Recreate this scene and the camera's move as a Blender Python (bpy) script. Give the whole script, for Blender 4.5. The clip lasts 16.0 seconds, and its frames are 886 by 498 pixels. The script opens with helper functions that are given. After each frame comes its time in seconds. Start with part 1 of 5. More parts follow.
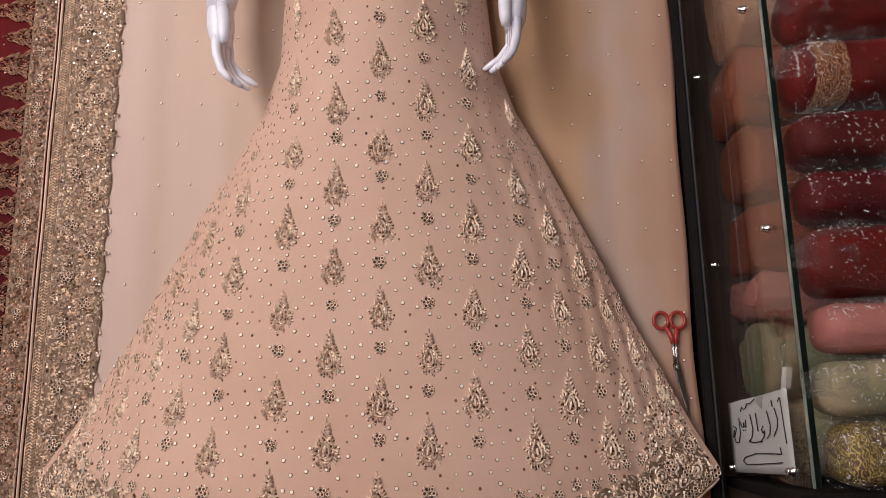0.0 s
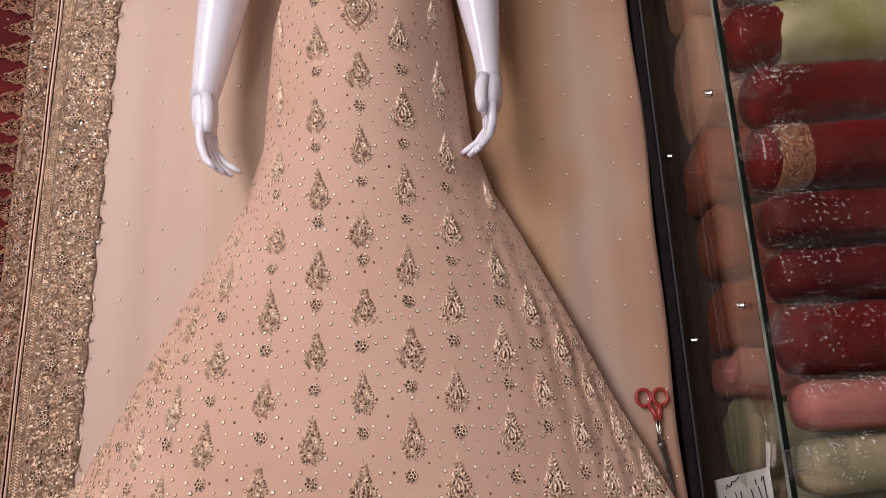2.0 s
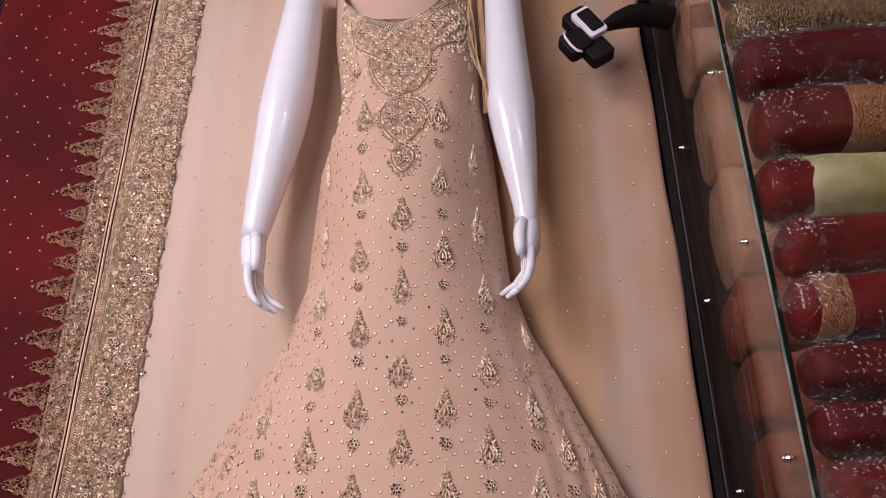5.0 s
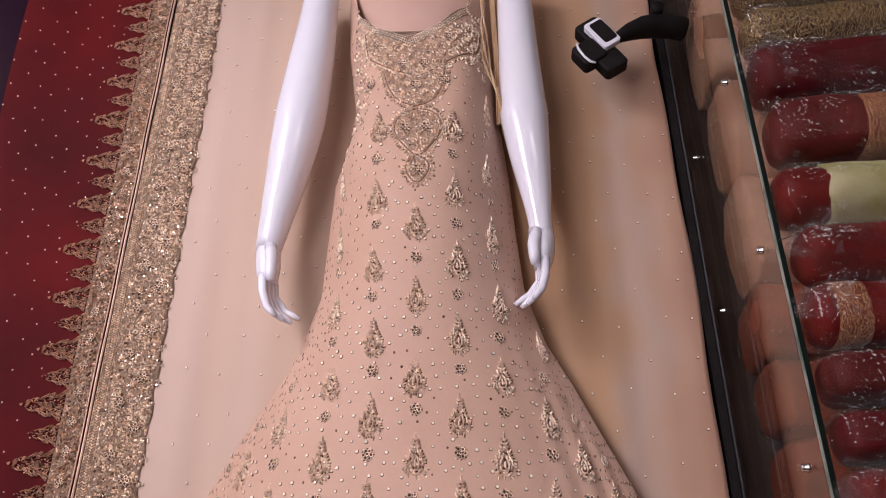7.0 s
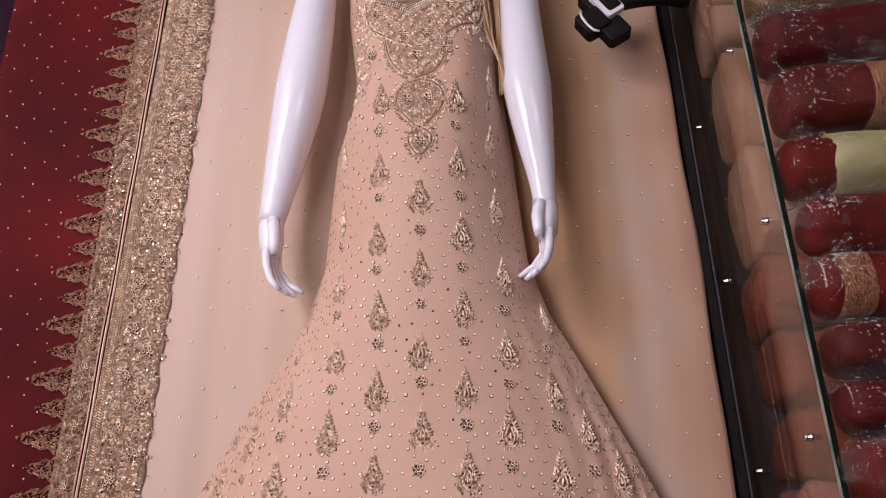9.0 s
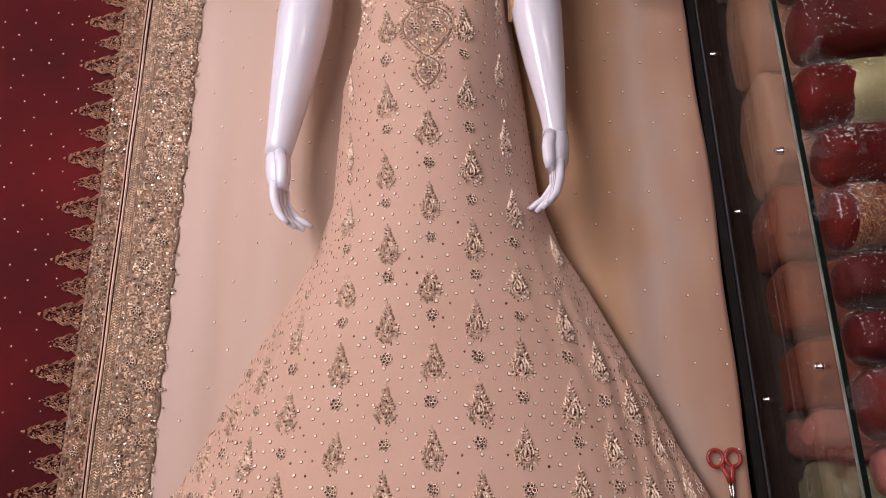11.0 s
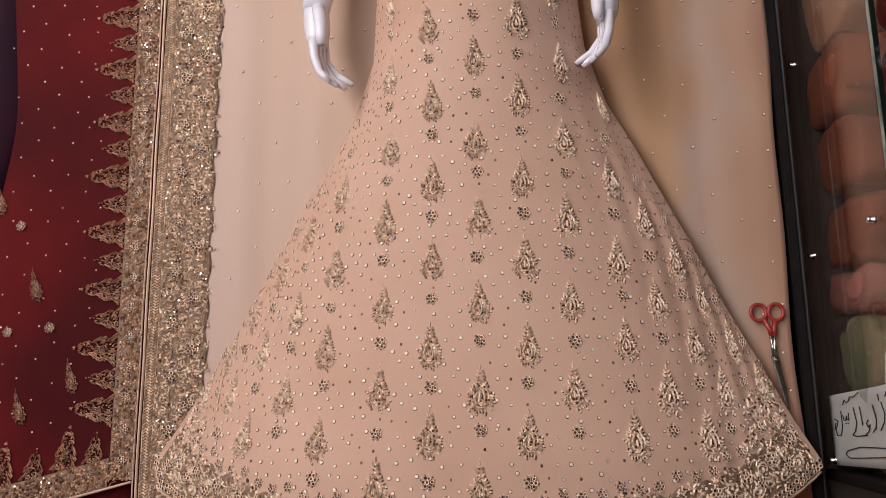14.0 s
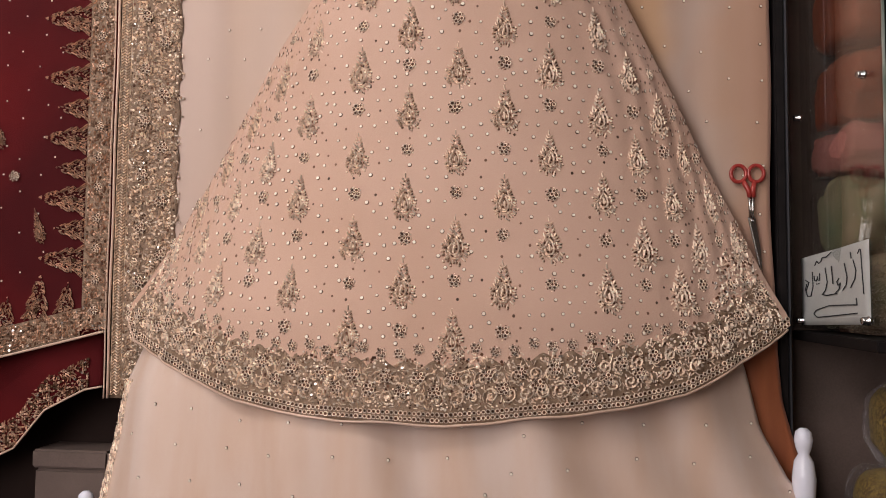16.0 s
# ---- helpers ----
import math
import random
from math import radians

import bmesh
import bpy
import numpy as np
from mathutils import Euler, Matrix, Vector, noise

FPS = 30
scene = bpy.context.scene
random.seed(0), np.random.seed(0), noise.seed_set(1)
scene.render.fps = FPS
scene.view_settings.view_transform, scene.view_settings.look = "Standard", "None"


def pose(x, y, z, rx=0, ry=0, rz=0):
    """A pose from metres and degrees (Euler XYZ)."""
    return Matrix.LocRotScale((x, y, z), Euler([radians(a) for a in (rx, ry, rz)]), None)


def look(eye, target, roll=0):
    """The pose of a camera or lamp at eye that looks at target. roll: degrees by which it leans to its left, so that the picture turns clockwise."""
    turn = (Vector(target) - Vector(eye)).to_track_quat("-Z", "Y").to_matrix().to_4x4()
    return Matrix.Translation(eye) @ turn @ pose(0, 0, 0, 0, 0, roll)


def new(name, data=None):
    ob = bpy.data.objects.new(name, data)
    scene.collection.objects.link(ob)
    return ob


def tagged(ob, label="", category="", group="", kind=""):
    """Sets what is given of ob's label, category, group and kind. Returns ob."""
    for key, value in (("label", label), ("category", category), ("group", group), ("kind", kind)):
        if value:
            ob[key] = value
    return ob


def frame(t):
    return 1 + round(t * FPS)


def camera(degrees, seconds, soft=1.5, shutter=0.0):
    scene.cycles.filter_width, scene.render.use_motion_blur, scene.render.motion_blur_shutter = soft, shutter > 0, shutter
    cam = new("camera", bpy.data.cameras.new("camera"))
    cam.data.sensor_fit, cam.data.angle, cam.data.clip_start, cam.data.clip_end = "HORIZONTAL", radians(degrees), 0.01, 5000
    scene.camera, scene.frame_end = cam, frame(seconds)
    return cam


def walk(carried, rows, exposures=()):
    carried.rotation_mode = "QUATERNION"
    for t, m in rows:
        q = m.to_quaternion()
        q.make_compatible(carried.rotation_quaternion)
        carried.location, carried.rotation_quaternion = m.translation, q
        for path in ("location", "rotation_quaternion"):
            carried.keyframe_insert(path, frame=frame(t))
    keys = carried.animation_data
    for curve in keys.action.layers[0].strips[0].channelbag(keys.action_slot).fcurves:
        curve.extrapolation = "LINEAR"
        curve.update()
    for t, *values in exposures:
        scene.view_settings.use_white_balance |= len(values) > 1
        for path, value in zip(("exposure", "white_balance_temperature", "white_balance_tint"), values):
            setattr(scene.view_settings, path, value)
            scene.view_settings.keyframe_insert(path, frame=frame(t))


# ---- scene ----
cam = camera(58.7, 16.0, soft=0.6)
PATH = [
    (0, (0.104, -0.072, 0.724), (-0.011, 1.879, 1.146), -1.1),
    (0.5, (0.111, -0.087, 0.74), (-0.012, 1.854, 1.207), -2.0),
    (1, (0.123, -0.093, 0.745), (-0.005, 1.839, 1.245), -2.8),
    (1.5, (0.125, -0.096, 0.747), (0.003, 1.824, 1.294), -2.5),
    (2, (0.128, -0.099, 0.758), (0.042, 1.815, 1.333), -2.4),
    (2.5, (0.139, -0.108, 0.758), (0.039, 1.788, 1.385), -2.5),
    (3, (0.151, -0.119, 0.764), (0.056, 1.766, 1.424), -2.4),
    (3.5, (0.149, -0.124, 0.77), (0.036, 1.748, 1.465), -2.0),
    (4, (0.132, -0.137, 0.779), (0.017, 1.703, 1.554), -2.1),
    (4.5, (0.121, -0.137, 0.777), (-0.014, 1.672, 1.62), -1.0),
    (7, (0.108, -0.131, 0.757), (-0.069, 1.637, 1.676), -0.2),
    (7.5, (0.104, -0.135, 0.764), (-0.065, 1.639, 1.67), 0.1),
    (8, (0.106, -0.135, 0.756), (-0.084, 1.654, 1.631), -0.1),
    (10.3, (0.081, -0.132, 0.79), (-0.077, 1.703, 1.569), -1.5),
    (10.5, (0.081, -0.131, 0.79), (-0.088, 1.713, 1.544), -1.3),
    (11, (0.076, -0.127, 0.78), (-0.113, 1.744, 1.461), -1.0),
    (11.5, (0.07, -0.117, 0.773), (-0.121, 1.776, 1.39), -0.9),
    (12, (0.054, -0.112, 0.769), (-0.161, 1.798, 1.321), -0.9),
    (12.5, (0.052, -0.116, 0.763), (-0.189, 1.802, 1.276), -0.9),
    (13, (0.045, -0.119, 0.755), (-0.216, 1.805, 1.235), -0.8),
    (13.5, (0.04, -0.119, 0.744), (-0.237, 1.816, 1.168), -0.9),
    (14, (0.039, -0.115, 0.741), (-0.236, 1.828, 1.124), -0.7),
    (14.5, (0.036, -0.111, 0.725), (-0.243, 1.842, 1.051), 0.1),
    (15, (0.034, -0.099, 0.705), (-0.239, 1.865, 0.963), 0.6),
    (15.5, (0.034, -0.092, 0.684), (-0.232, 1.883, 0.862), 0.8),
    (16, (0.046, -0.07, 0.661), (-0.19, 1.913, 0.778), 0.5),
]
TINTS = [(0, 0.10, 6500, 9), (3, 0.17, 6540, 14), (4.5, 0.18, 6400, 15), (7, 0.18, 6260, 17), (8.2, 0.15, 6270, 18), (11, 0.12, 6500, 18), (13, 0.04, 6540, 11), (16, 0.11, 6540, 7)]
walk(cam, [(t, look(eye, target, roll)) for t, eye, target, roll in PATH], TINTS)

# ---- light ----
world = bpy.data.worlds.new("world")
scene.world = world
world.use_nodes = True
world.node_tree.nodes["Background"].inputs[0].default_value = (0.05, 0.05, 0.06, 1)
world.node_tree.nodes["Background"].inputs[1].default_value = 0.3


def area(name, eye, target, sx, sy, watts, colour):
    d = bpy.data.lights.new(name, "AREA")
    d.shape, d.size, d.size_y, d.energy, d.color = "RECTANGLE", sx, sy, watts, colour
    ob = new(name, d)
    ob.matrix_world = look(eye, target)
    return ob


area("lamp_a", (-1.70, -0.35, 3.02), (-1.0, 1.4, 0.7), 0.85, 1.5, 56, (1.0, 0.915, 0.91))
area("lamp_b", (0.95, -0.80, 3.02), (0.95, 1.3, 0.9), 0.9, 0.18, 4.5, (1.0, 0.93, 0.92))
# last one is an unseen fill added in open room, with no window there
area("left_fill", (-1.80, -1.40, 1.42), (-0.90, 1.6, 0.9), 2.4, 2.4, 72, (1.0, 0.915, 0.925))



# ---- materials ----
def mat(name, colour, rough=0.6, metal=0.0, colour2=None, scale=8.0, grain=0.0, grain_scale=300.0, bump=0.0, bump_scale=200.0,
        sheen=0.0, stretch=(1, 1, 1), spec=0.5, coat=0.0, island=0.0, per_object=0.0):
    """A surface with two scales of variation: broad patches between colour and colour2, fine grain, and relief."""
    m = bpy.data.materials.new(name)
    m.use_nodes = True
    nt = m.node_tree
    b = nt.nodes["Principled BSDF"]
    b.inputs["Roughness"].default_value, b.inputs["Metallic"].default_value = rough, metal
    b.inputs["Sheen Weight"].default_value, b.inputs["Specular IOR Level"].default_value = sheen, spec
    b.inputs["Coat Weight"].default_value, b.inputs["Coat Roughness"].default_value = coat, 0.08
    tc = nt.nodes.new("ShaderNodeTexCoord")
    mp = nt.nodes.new("ShaderNodeMapping")
    mp.inputs["Scale"].default_value = stretch
    nt.links.new(tc.outputs["Object"], mp.inputs[0])
    n1 = nt.nodes.new("ShaderNodeTexNoise")
    n1.inputs["Scale"].default_value, n1.inputs["Detail"].default_value = scale, 4
    nt.links.new(mp.outputs[0], n1.inputs["Vector"])
    ramp = nt.nodes.new("ShaderNodeValToRGB")
    c2 = colour2 or tuple(c * 0.8 for c in colour)
    ramp.color_ramp.elements[0].position, ramp.color_ramp.elements[1].position = 0.35, 0.65
    ramp.color_ramp.elements[0].color, ramp.color_ramp.elements[1].color = (*c2, 1), (*colour, 1)
    nt.links.new(n1.outputs[0], ramp.inputs[0])
    out = ramp.outputs[0]
    if grain:
        n2 = nt.nodes.new("ShaderNodeTexNoise")
        n2.inputs["Scale"].default_value = grain_scale
        nt.links.new(tc.outputs["Object"], n2.inputs["Vector"])
        mx = nt.nodes.new("ShaderNodeMix")
        mx.data_type, mx.blend_type = "RGBA", "OVERLAY"
        mx.inputs[0].default_value = grain
        nt.links.new(out, mx.inputs[6])
        nt.links.new(n2.outputs[0], mx.inputs[7])
        out = mx.outputs[2]
    if island or per_object:
        src = nt.nodes.new("ShaderNodeNewGeometry").outputs["Random Per Island"] if island else nt.nodes.new("ShaderNodeObjectInfo").outputs["Random"]
        hsv = nt.nodes.new("ShaderNodeHueSaturation")
        mr = nt.nodes.new("ShaderNodeMapRange")
        amount = island or per_object
        mr.inputs[3].default_value, mr.inputs[4].default_value = 1 - amount, 1 + amount
        nt.links.new(src, mr.inputs[0])
        nt.links.new(mr.outputs[0], hsv.inputs["Value"])
        nt.links.new(out, hsv.inputs["Color"])
        out = hsv.outputs[0]
    nt.links.new(out, b.inputs["Base Color"])
    if bump:
        n3 = nt.nodes.new("ShaderNodeTexNoise")
        n3.inputs["Scale"].default_value, n3.inputs["Detail"].default_value = bump_scale, 3
        nt.links.new(mp.outputs[0], n3.inputs["Vector"])
        bp = nt.nodes.new("ShaderNodeBump")
        bp.inputs["Strength"].default_value, bp.inputs["Distance"].default_value = bump, 0.003
        nt.links.new(n3.outputs[0], bp.inputs["Height"])
        nt.links.new(bp.outputs[0], b.inputs["Normal"])
    return m


def see_through(name, tint, rough, gloss, bump=0.0, bump_scale=30.0, veil=0.0, deep=0.03, rim=0.75):
    """Clear plastic or glass: mostly let through, with a wrinkled gloss that grows at grazing angles, and a faint milky veil."""
    m = bpy.data.materials.new(name)
    m.use_nodes = True
    nt = m.node_tree
    nt.nodes.remove(nt.nodes["Principled BSDF"])
    out = nt.nodes["Material Output"]
    tr = nt.nodes.new("ShaderNodeBsdfTransparent")
    tr.inputs[0].default_value = (*tint, 1)
    gl = nt.nodes.new("ShaderNodeBsdfGlossy")
    gl.inputs["Roughness"].default_value = rough
    fr = nt.nodes.new("ShaderNodeLayerWeight")
    fr.inputs[0].default_value = 0.5
    pw = nt.nodes.new("ShaderNodeMath")
    pw.operation, pw.inputs[1].default_value = "POWER", 3.5
    nt.links.new(fr.outputs["Facing"], pw.inputs[0])
    mr = nt.nodes.new("ShaderNodeMapRange")
    mr.inputs[3].default_value, mr.inputs[4].default_value = gloss, rim
    nt.links.new(pw.outputs[0], mr.inputs[0])
    mix = nt.nodes.new("ShaderNodeMixShader")
    nt.links.new(mr.outputs[0], mix.inputs[0])
    last = tr.outputs[0]
    if veil:
        df = nt.nodes.new("ShaderNodeBsdfDiffuse")
        df.inputs[0].default_value = (0.8, 0.8, 0.82, 1)
        m2 = nt.nodes.new("ShaderNodeMixShader")
        m2.inputs[0].default_value = veil
        nt.links.new(last, m2.inputs[1])
        nt.links.new(df.outputs[0], m2.inputs[2])
        last = m2.outputs[0]
    nt.links.new(last, mix.inputs[1])
    nt.links.new(gl.outputs[0], mix.inputs[2])
    nt.links.new(mix.outputs[0], out.inputs[0])
    if bump:
        tc = nt.nodes.new("ShaderNodeTexCoord")
        n = nt.nodes.new("ShaderNodeTexNoise")
        n.inputs["Scale"].default_value, n.inputs["Detail"].default_value, n.inputs["Distortion"].default_value = bump_scale, 4, 1.5
        nt.links.new(tc.outputs["Object"], n.inputs["Vector"])
        bp = nt.nodes.new("ShaderNodeBump")
        bp.inputs["Strength"].default_value, bp.inputs["Distance"].default_value = bump, deep
        cell = nt.nodes.new("ShaderNodeTexVoronoi")
        cell.inputs["Scale"].default_value = bump_scale * 0.8
        mixv = nt.nodes.new("ShaderNodeMix")
        mixv.data_type = "VECTOR"
        mixv.inputs[0].default_value = 0.12
        nt.links.new(tc.outputs["Object"], mixv.inputs[4])
        nt.links.new(n.outputs["Color"], mixv.inputs[5])
        nt.links.new(mixv.outputs[1], cell.inputs["Vector"])
        add = nt.nodes.new("ShaderNodeMath")
        nt.links.new(n.outputs[0], add.inputs[0])
        nt.links.new(cell.outputs["Distance"], add.inputs[1])
        nt.links.new(add.outputs[0], bp.inputs["Height"])
        nt.links.new(bp.outputs[0], gl.inputs["Normal"])
    return m


M_GOWN = mat("peach_georgette", (0.66, 0.432, 0.328), 0.7, colour2=(0.60, 0.378, 0.275), scale=3, grain=0.25, grain_scale=900, bump=0.25, bump_scale=700, sheen=0.25)
M_SKIRT = mat("pale_peach_net", (0.76, 0.59, 0.50), 0.55, colour2=(0.70, 0.49, 0.37), scale=4, grain=0.2, grain_scale=900, bump=0.2, bump_scale=600, sheen=0.3, stretch=(3, 3, 0.5))
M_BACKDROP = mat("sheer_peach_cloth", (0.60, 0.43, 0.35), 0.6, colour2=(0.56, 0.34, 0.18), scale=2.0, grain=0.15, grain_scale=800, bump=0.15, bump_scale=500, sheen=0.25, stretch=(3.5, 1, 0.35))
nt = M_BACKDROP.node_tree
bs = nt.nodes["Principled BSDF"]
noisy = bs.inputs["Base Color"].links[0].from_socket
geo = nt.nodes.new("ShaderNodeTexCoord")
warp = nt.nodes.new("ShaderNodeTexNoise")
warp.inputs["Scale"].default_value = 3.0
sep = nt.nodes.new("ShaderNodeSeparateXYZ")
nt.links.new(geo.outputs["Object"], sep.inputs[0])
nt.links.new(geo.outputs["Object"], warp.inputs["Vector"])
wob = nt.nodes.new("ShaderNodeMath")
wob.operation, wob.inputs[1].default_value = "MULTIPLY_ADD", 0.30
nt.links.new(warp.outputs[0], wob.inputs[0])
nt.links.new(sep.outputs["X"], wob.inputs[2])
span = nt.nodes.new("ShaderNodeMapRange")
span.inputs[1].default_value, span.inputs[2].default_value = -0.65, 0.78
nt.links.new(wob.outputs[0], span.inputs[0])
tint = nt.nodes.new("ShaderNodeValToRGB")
# hue bands of the sheer cloth; the right-hand ones also hold painted shade
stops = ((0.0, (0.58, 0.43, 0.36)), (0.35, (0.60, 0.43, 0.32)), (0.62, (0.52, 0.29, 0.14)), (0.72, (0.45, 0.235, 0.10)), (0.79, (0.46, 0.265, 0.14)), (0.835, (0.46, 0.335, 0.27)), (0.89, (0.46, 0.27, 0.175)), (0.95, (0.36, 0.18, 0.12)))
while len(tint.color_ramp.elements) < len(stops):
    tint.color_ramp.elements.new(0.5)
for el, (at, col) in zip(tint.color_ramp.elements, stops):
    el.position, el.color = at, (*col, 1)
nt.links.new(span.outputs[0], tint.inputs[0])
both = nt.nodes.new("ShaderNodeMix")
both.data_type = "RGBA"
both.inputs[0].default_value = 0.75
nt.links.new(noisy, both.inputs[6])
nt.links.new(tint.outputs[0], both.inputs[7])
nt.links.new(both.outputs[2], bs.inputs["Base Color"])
M_PIPING = mat("peach_satin_piping", (0.72, 0.50, 0.38), 0.35, sheen=0.2, bump=0.2, bump_scale=300)
# net toned dark to hold the shade in the gaps between beads
M_ZARI = mat("gold_thread_net", (0.33, 0.22, 0.145), 0.5, 0.05, colour2=(0.19, 0.115, 0.07), scale=60, grain=0.6, grain_scale=700, bump=0.8, bump_scale=450)
M_BEAD = mat("champagne_gold_beads", (1.0, 0.85, 0.70), 0.22, 0.0, colour2=(0.74, 0.56, 0.43), scale=70, island=0.45)
M_SEQUIN = mat("pale_gold_sequins", (1.0, 0.90, 0.78), 0.4, 0.0, colour2=(1.0, 0.86, 0.72), island=0.1)
# dark rims and hollows, and the painted shadows beside beads
M_RIM_SHADOW = mat("bronze_rim_and_bead_shadow", (0.125, 0.058, 0.034), 0.6, 0.0, island=0.6, spec=0.1)
M_BACKING = mat("brown_gold_thread_backing", (0.50, 0.33, 0.24), 0.6, 0.0, colour2=(0.38, 0.24, 0.165), scale=160, grain=0.5, bump=0.6, bump_scale=500)
M_SHADE = mat("brown_rim_and_unlit_sequins", (0.20, 0.105, 0.068), 0.5, 0.0, island=0.6, spec=0.3)
M_COPPER = mat("copper_gold_thread", (0.70, 0.47, 0.34), 0.32, 0.15, colour2=(0.42, 0.24, 0.155), scale=60, island=0.55)
M_SPARKLE = mat("mirror_sparkle_gems", (0.95, 0.93, 0.90), 0.05, 0.9)
M_STONE = mat("dark_smoky_stones", (0.085, 0.045, 0.025), 0.12, 0.2, island=0.6, coat=0.5)
M_MAROON = mat("maroon_velvet", (0.12, 0.0035, 0.005), 0.75, colour2=(0.055, 0.0014, 0.003), scale=2, grain=0.2, grain_scale=900, bump=0.3, bump_scale=500, sheen=0.03, spec=0.15)
M_NAVY = mat("dark_navy_plastic_cover", (0.012, 0.005, 0.016), 0.35, colour2=(0.022, 0.005, 0.012), scale=2, bump=0.3, bump_scale=12, spec=0.08)
M_WHITE = mat("glossy_white_fibreglass", (0.86, 0.86, 0.96), 0.14, colour2=(0.83, 0.83, 0.94), scale=5, coat=0.4)
M_SKIN = mat("matt_beige_torso", (0.66, 0.44, 0.36), 0.5, colour2=(0.62, 0.40, 0.33))
M_BLACK = mat("black_metal", (0.010, 0.008, 0.008), 0.6, 0.0, colour2=(0.015, 0.012, 0.012), scale=20, spec=0.12)
M_GREY = mat("brushed_grey_metal", (0.10, 0.10, 0.11), 0.45, 0.7, stretch=(1, 1, 0.02), scale=200)
M_CHROME = mat("chrome", (0.85, 0.85, 0.86), 0.08, 1.0)
M_STEEL = mat("scissor_steel", (0.62, 0.58, 0.55), 0.22, 1.0, bump=0.1, bump_scale=400)
M_RED = mat("red_plastic", (0.40, 0.045, 0.035), 0.3, colour2=(0.33, 0.03, 0.025), coat=0.3)
M_PAPER = mat("white_paper", (0.50, 0.50, 0.48), 0.8, colour2=(0.45, 0.45, 0.43), scale=12, grain=0.1)
M_INK = mat("black_marker_ink", (0.015, 0.015, 0.02), 0.5)
# white colour for the painted glints on the plastic wraps
M_GLINT = mat("painted_plastic_glints", (0.92, 0.90, 0.88), 0.18, coat=0.5, island=0.5)
M_GLASS = see_through("shelf_glass", (0.87, 0.88, 0.86), 0.02, 0.10)
# green edge lightened so that its colour holds the bright highlight
M_EDGE = mat("glass_edge_with_highlight", (0.46, 0.48, 0.42), 0.15, colour2=(0.14, 0.19, 0.16), scale=9, coat=0.8)
M_SEAL = mat("dark_green_glass_seal", (0.008, 0.016, 0.012), 0.3, colour2=(0.004, 0.008, 0.007), scale=14, spec=0.2)
M_WRAP = see_through("clear_plastic_wrap", (0.97, 0.97, 0.97), 0.04, 0.07, bump=1.0, bump_scale=55, deep=0.020, rim=0.35)
M_FLAP = see_through("loose_plastic_flap", (0.95, 0.95, 0.96), 0.06, 0.14, bump=1.0, bump_scale=40, veil=0.03, deep=0.02)
M_WALL = mat("brown_shop_panelling", (0.26, 0.20, 0.16), 0.8, scale=3, grain=0.1, bump=0.1, bump_scale=90)
M_DARKWALL = mat("dark_brown_wall", (0.030, 0.018, 0.015), 0.8, spec=0.1, scale=4, grain=0.2, bump=0.1, bump_scale=60)
M_FLOOR = mat("dark_carpet", (0.06, 0.03, 0.03), 0.9, scale=5, grain=0.4, bump=0.6, bump_scale=300)
M_CEIL = mat("grey_ceiling_paint", (0.45, 0.44, 0.42), 0.8, scale=3)
M_RUST = mat("rust_orange_cloth", (0.42, 0.13, 0.05), 0.6, colour2=(0.30, 0.08, 0.03), scale=6, sheen=0.2, stretch=(3, 1, 0.6), bump=0.2)
M_BOX = mat("grey_brown_cardboard", (0.14, 0.095, 0.08), 0.7, colour2=(0.10, 0.068, 0.056), scale=6, grain=0.2)
M_LAMP = bpy.data.materials.new("lamp_diffuser")
M_LAMP.use_nodes = True
M_LAMP.node_tree.nodes["Principled BSDF"].inputs["Emission Color"].default_value = (1, 0.95, 0.9, 1)
M_LAMP.node_tree.nodes["Principled BSDF"].inputs["Emission Strength"].default_value = 3.0


# ---- mesh helpers ----
def link_mesh(name, me, parent=None, label=""):
    ob = new(name, me)
    if parent is not None:
        ob.parent = parent
    return tagged(ob, label)


def mesh(name, verts, faces, *mats, smooth=True, index=None):
    me = bpy.data.meshes.new(name)
    me.from_pydata([tuple(map(float, v)) for v in verts], [], [tuple(map(int, f)) for f in faces])
    for m in mats:
        me.materials.append(m)
    if index is not None:
        me.polygons.foreach_set("material_index", np.asarray(index, dtype=np.int32))
    me.polygons.foreach_set("use_smooth", np.full(len(me.polygons), smooth, dtype=bool))
    me.update()
    return me


def part(name, bm, material, parent, label=""):
    me = bpy.data.meshes.new(name)
    bm.to_mesh(me)
    bm.free()
    me.materials.append(material)
    return link_mesh(name, me, parent, label)


def box_bm(x0, x1, y0, y1, z0, z1, bevel=0.004):
    bm = bmesh.new()
    bmesh.ops.create_cube(bm, size=1)
    bmesh.ops.scale(bm, vec=(x1 - x0, y1 - y0, z1 - z0), verts=bm.verts)
    bmesh.ops.translate(bm, vec=((x0 + x1) / 2, (y0 + y1) / 2, (z0 + z1) / 2), verts=bm.verts)
    if bevel:
        bmesh.ops.bevel(bm, geom=bm.edges[:], offset=bevel, segments=2, affect="EDGES")
    return bm


def empty(name, label, category, at=(0, 0, 0), group="", kind=""):
    ob = new(name)
    ob.location = at
    ob.empty_display_size = 0.05
    return tagged(ob, label, category, group, kind)


def grid_faces(rows, cols, loop=False):
    f = []
    for i in range(rows - 1):
        for j in range(cols if loop else cols - 1):
            k = (j + 1) % cols
            f.append((i * cols + j, i * cols + k, (i + 1) * cols + k, (i + 1) * cols + j))
    return f


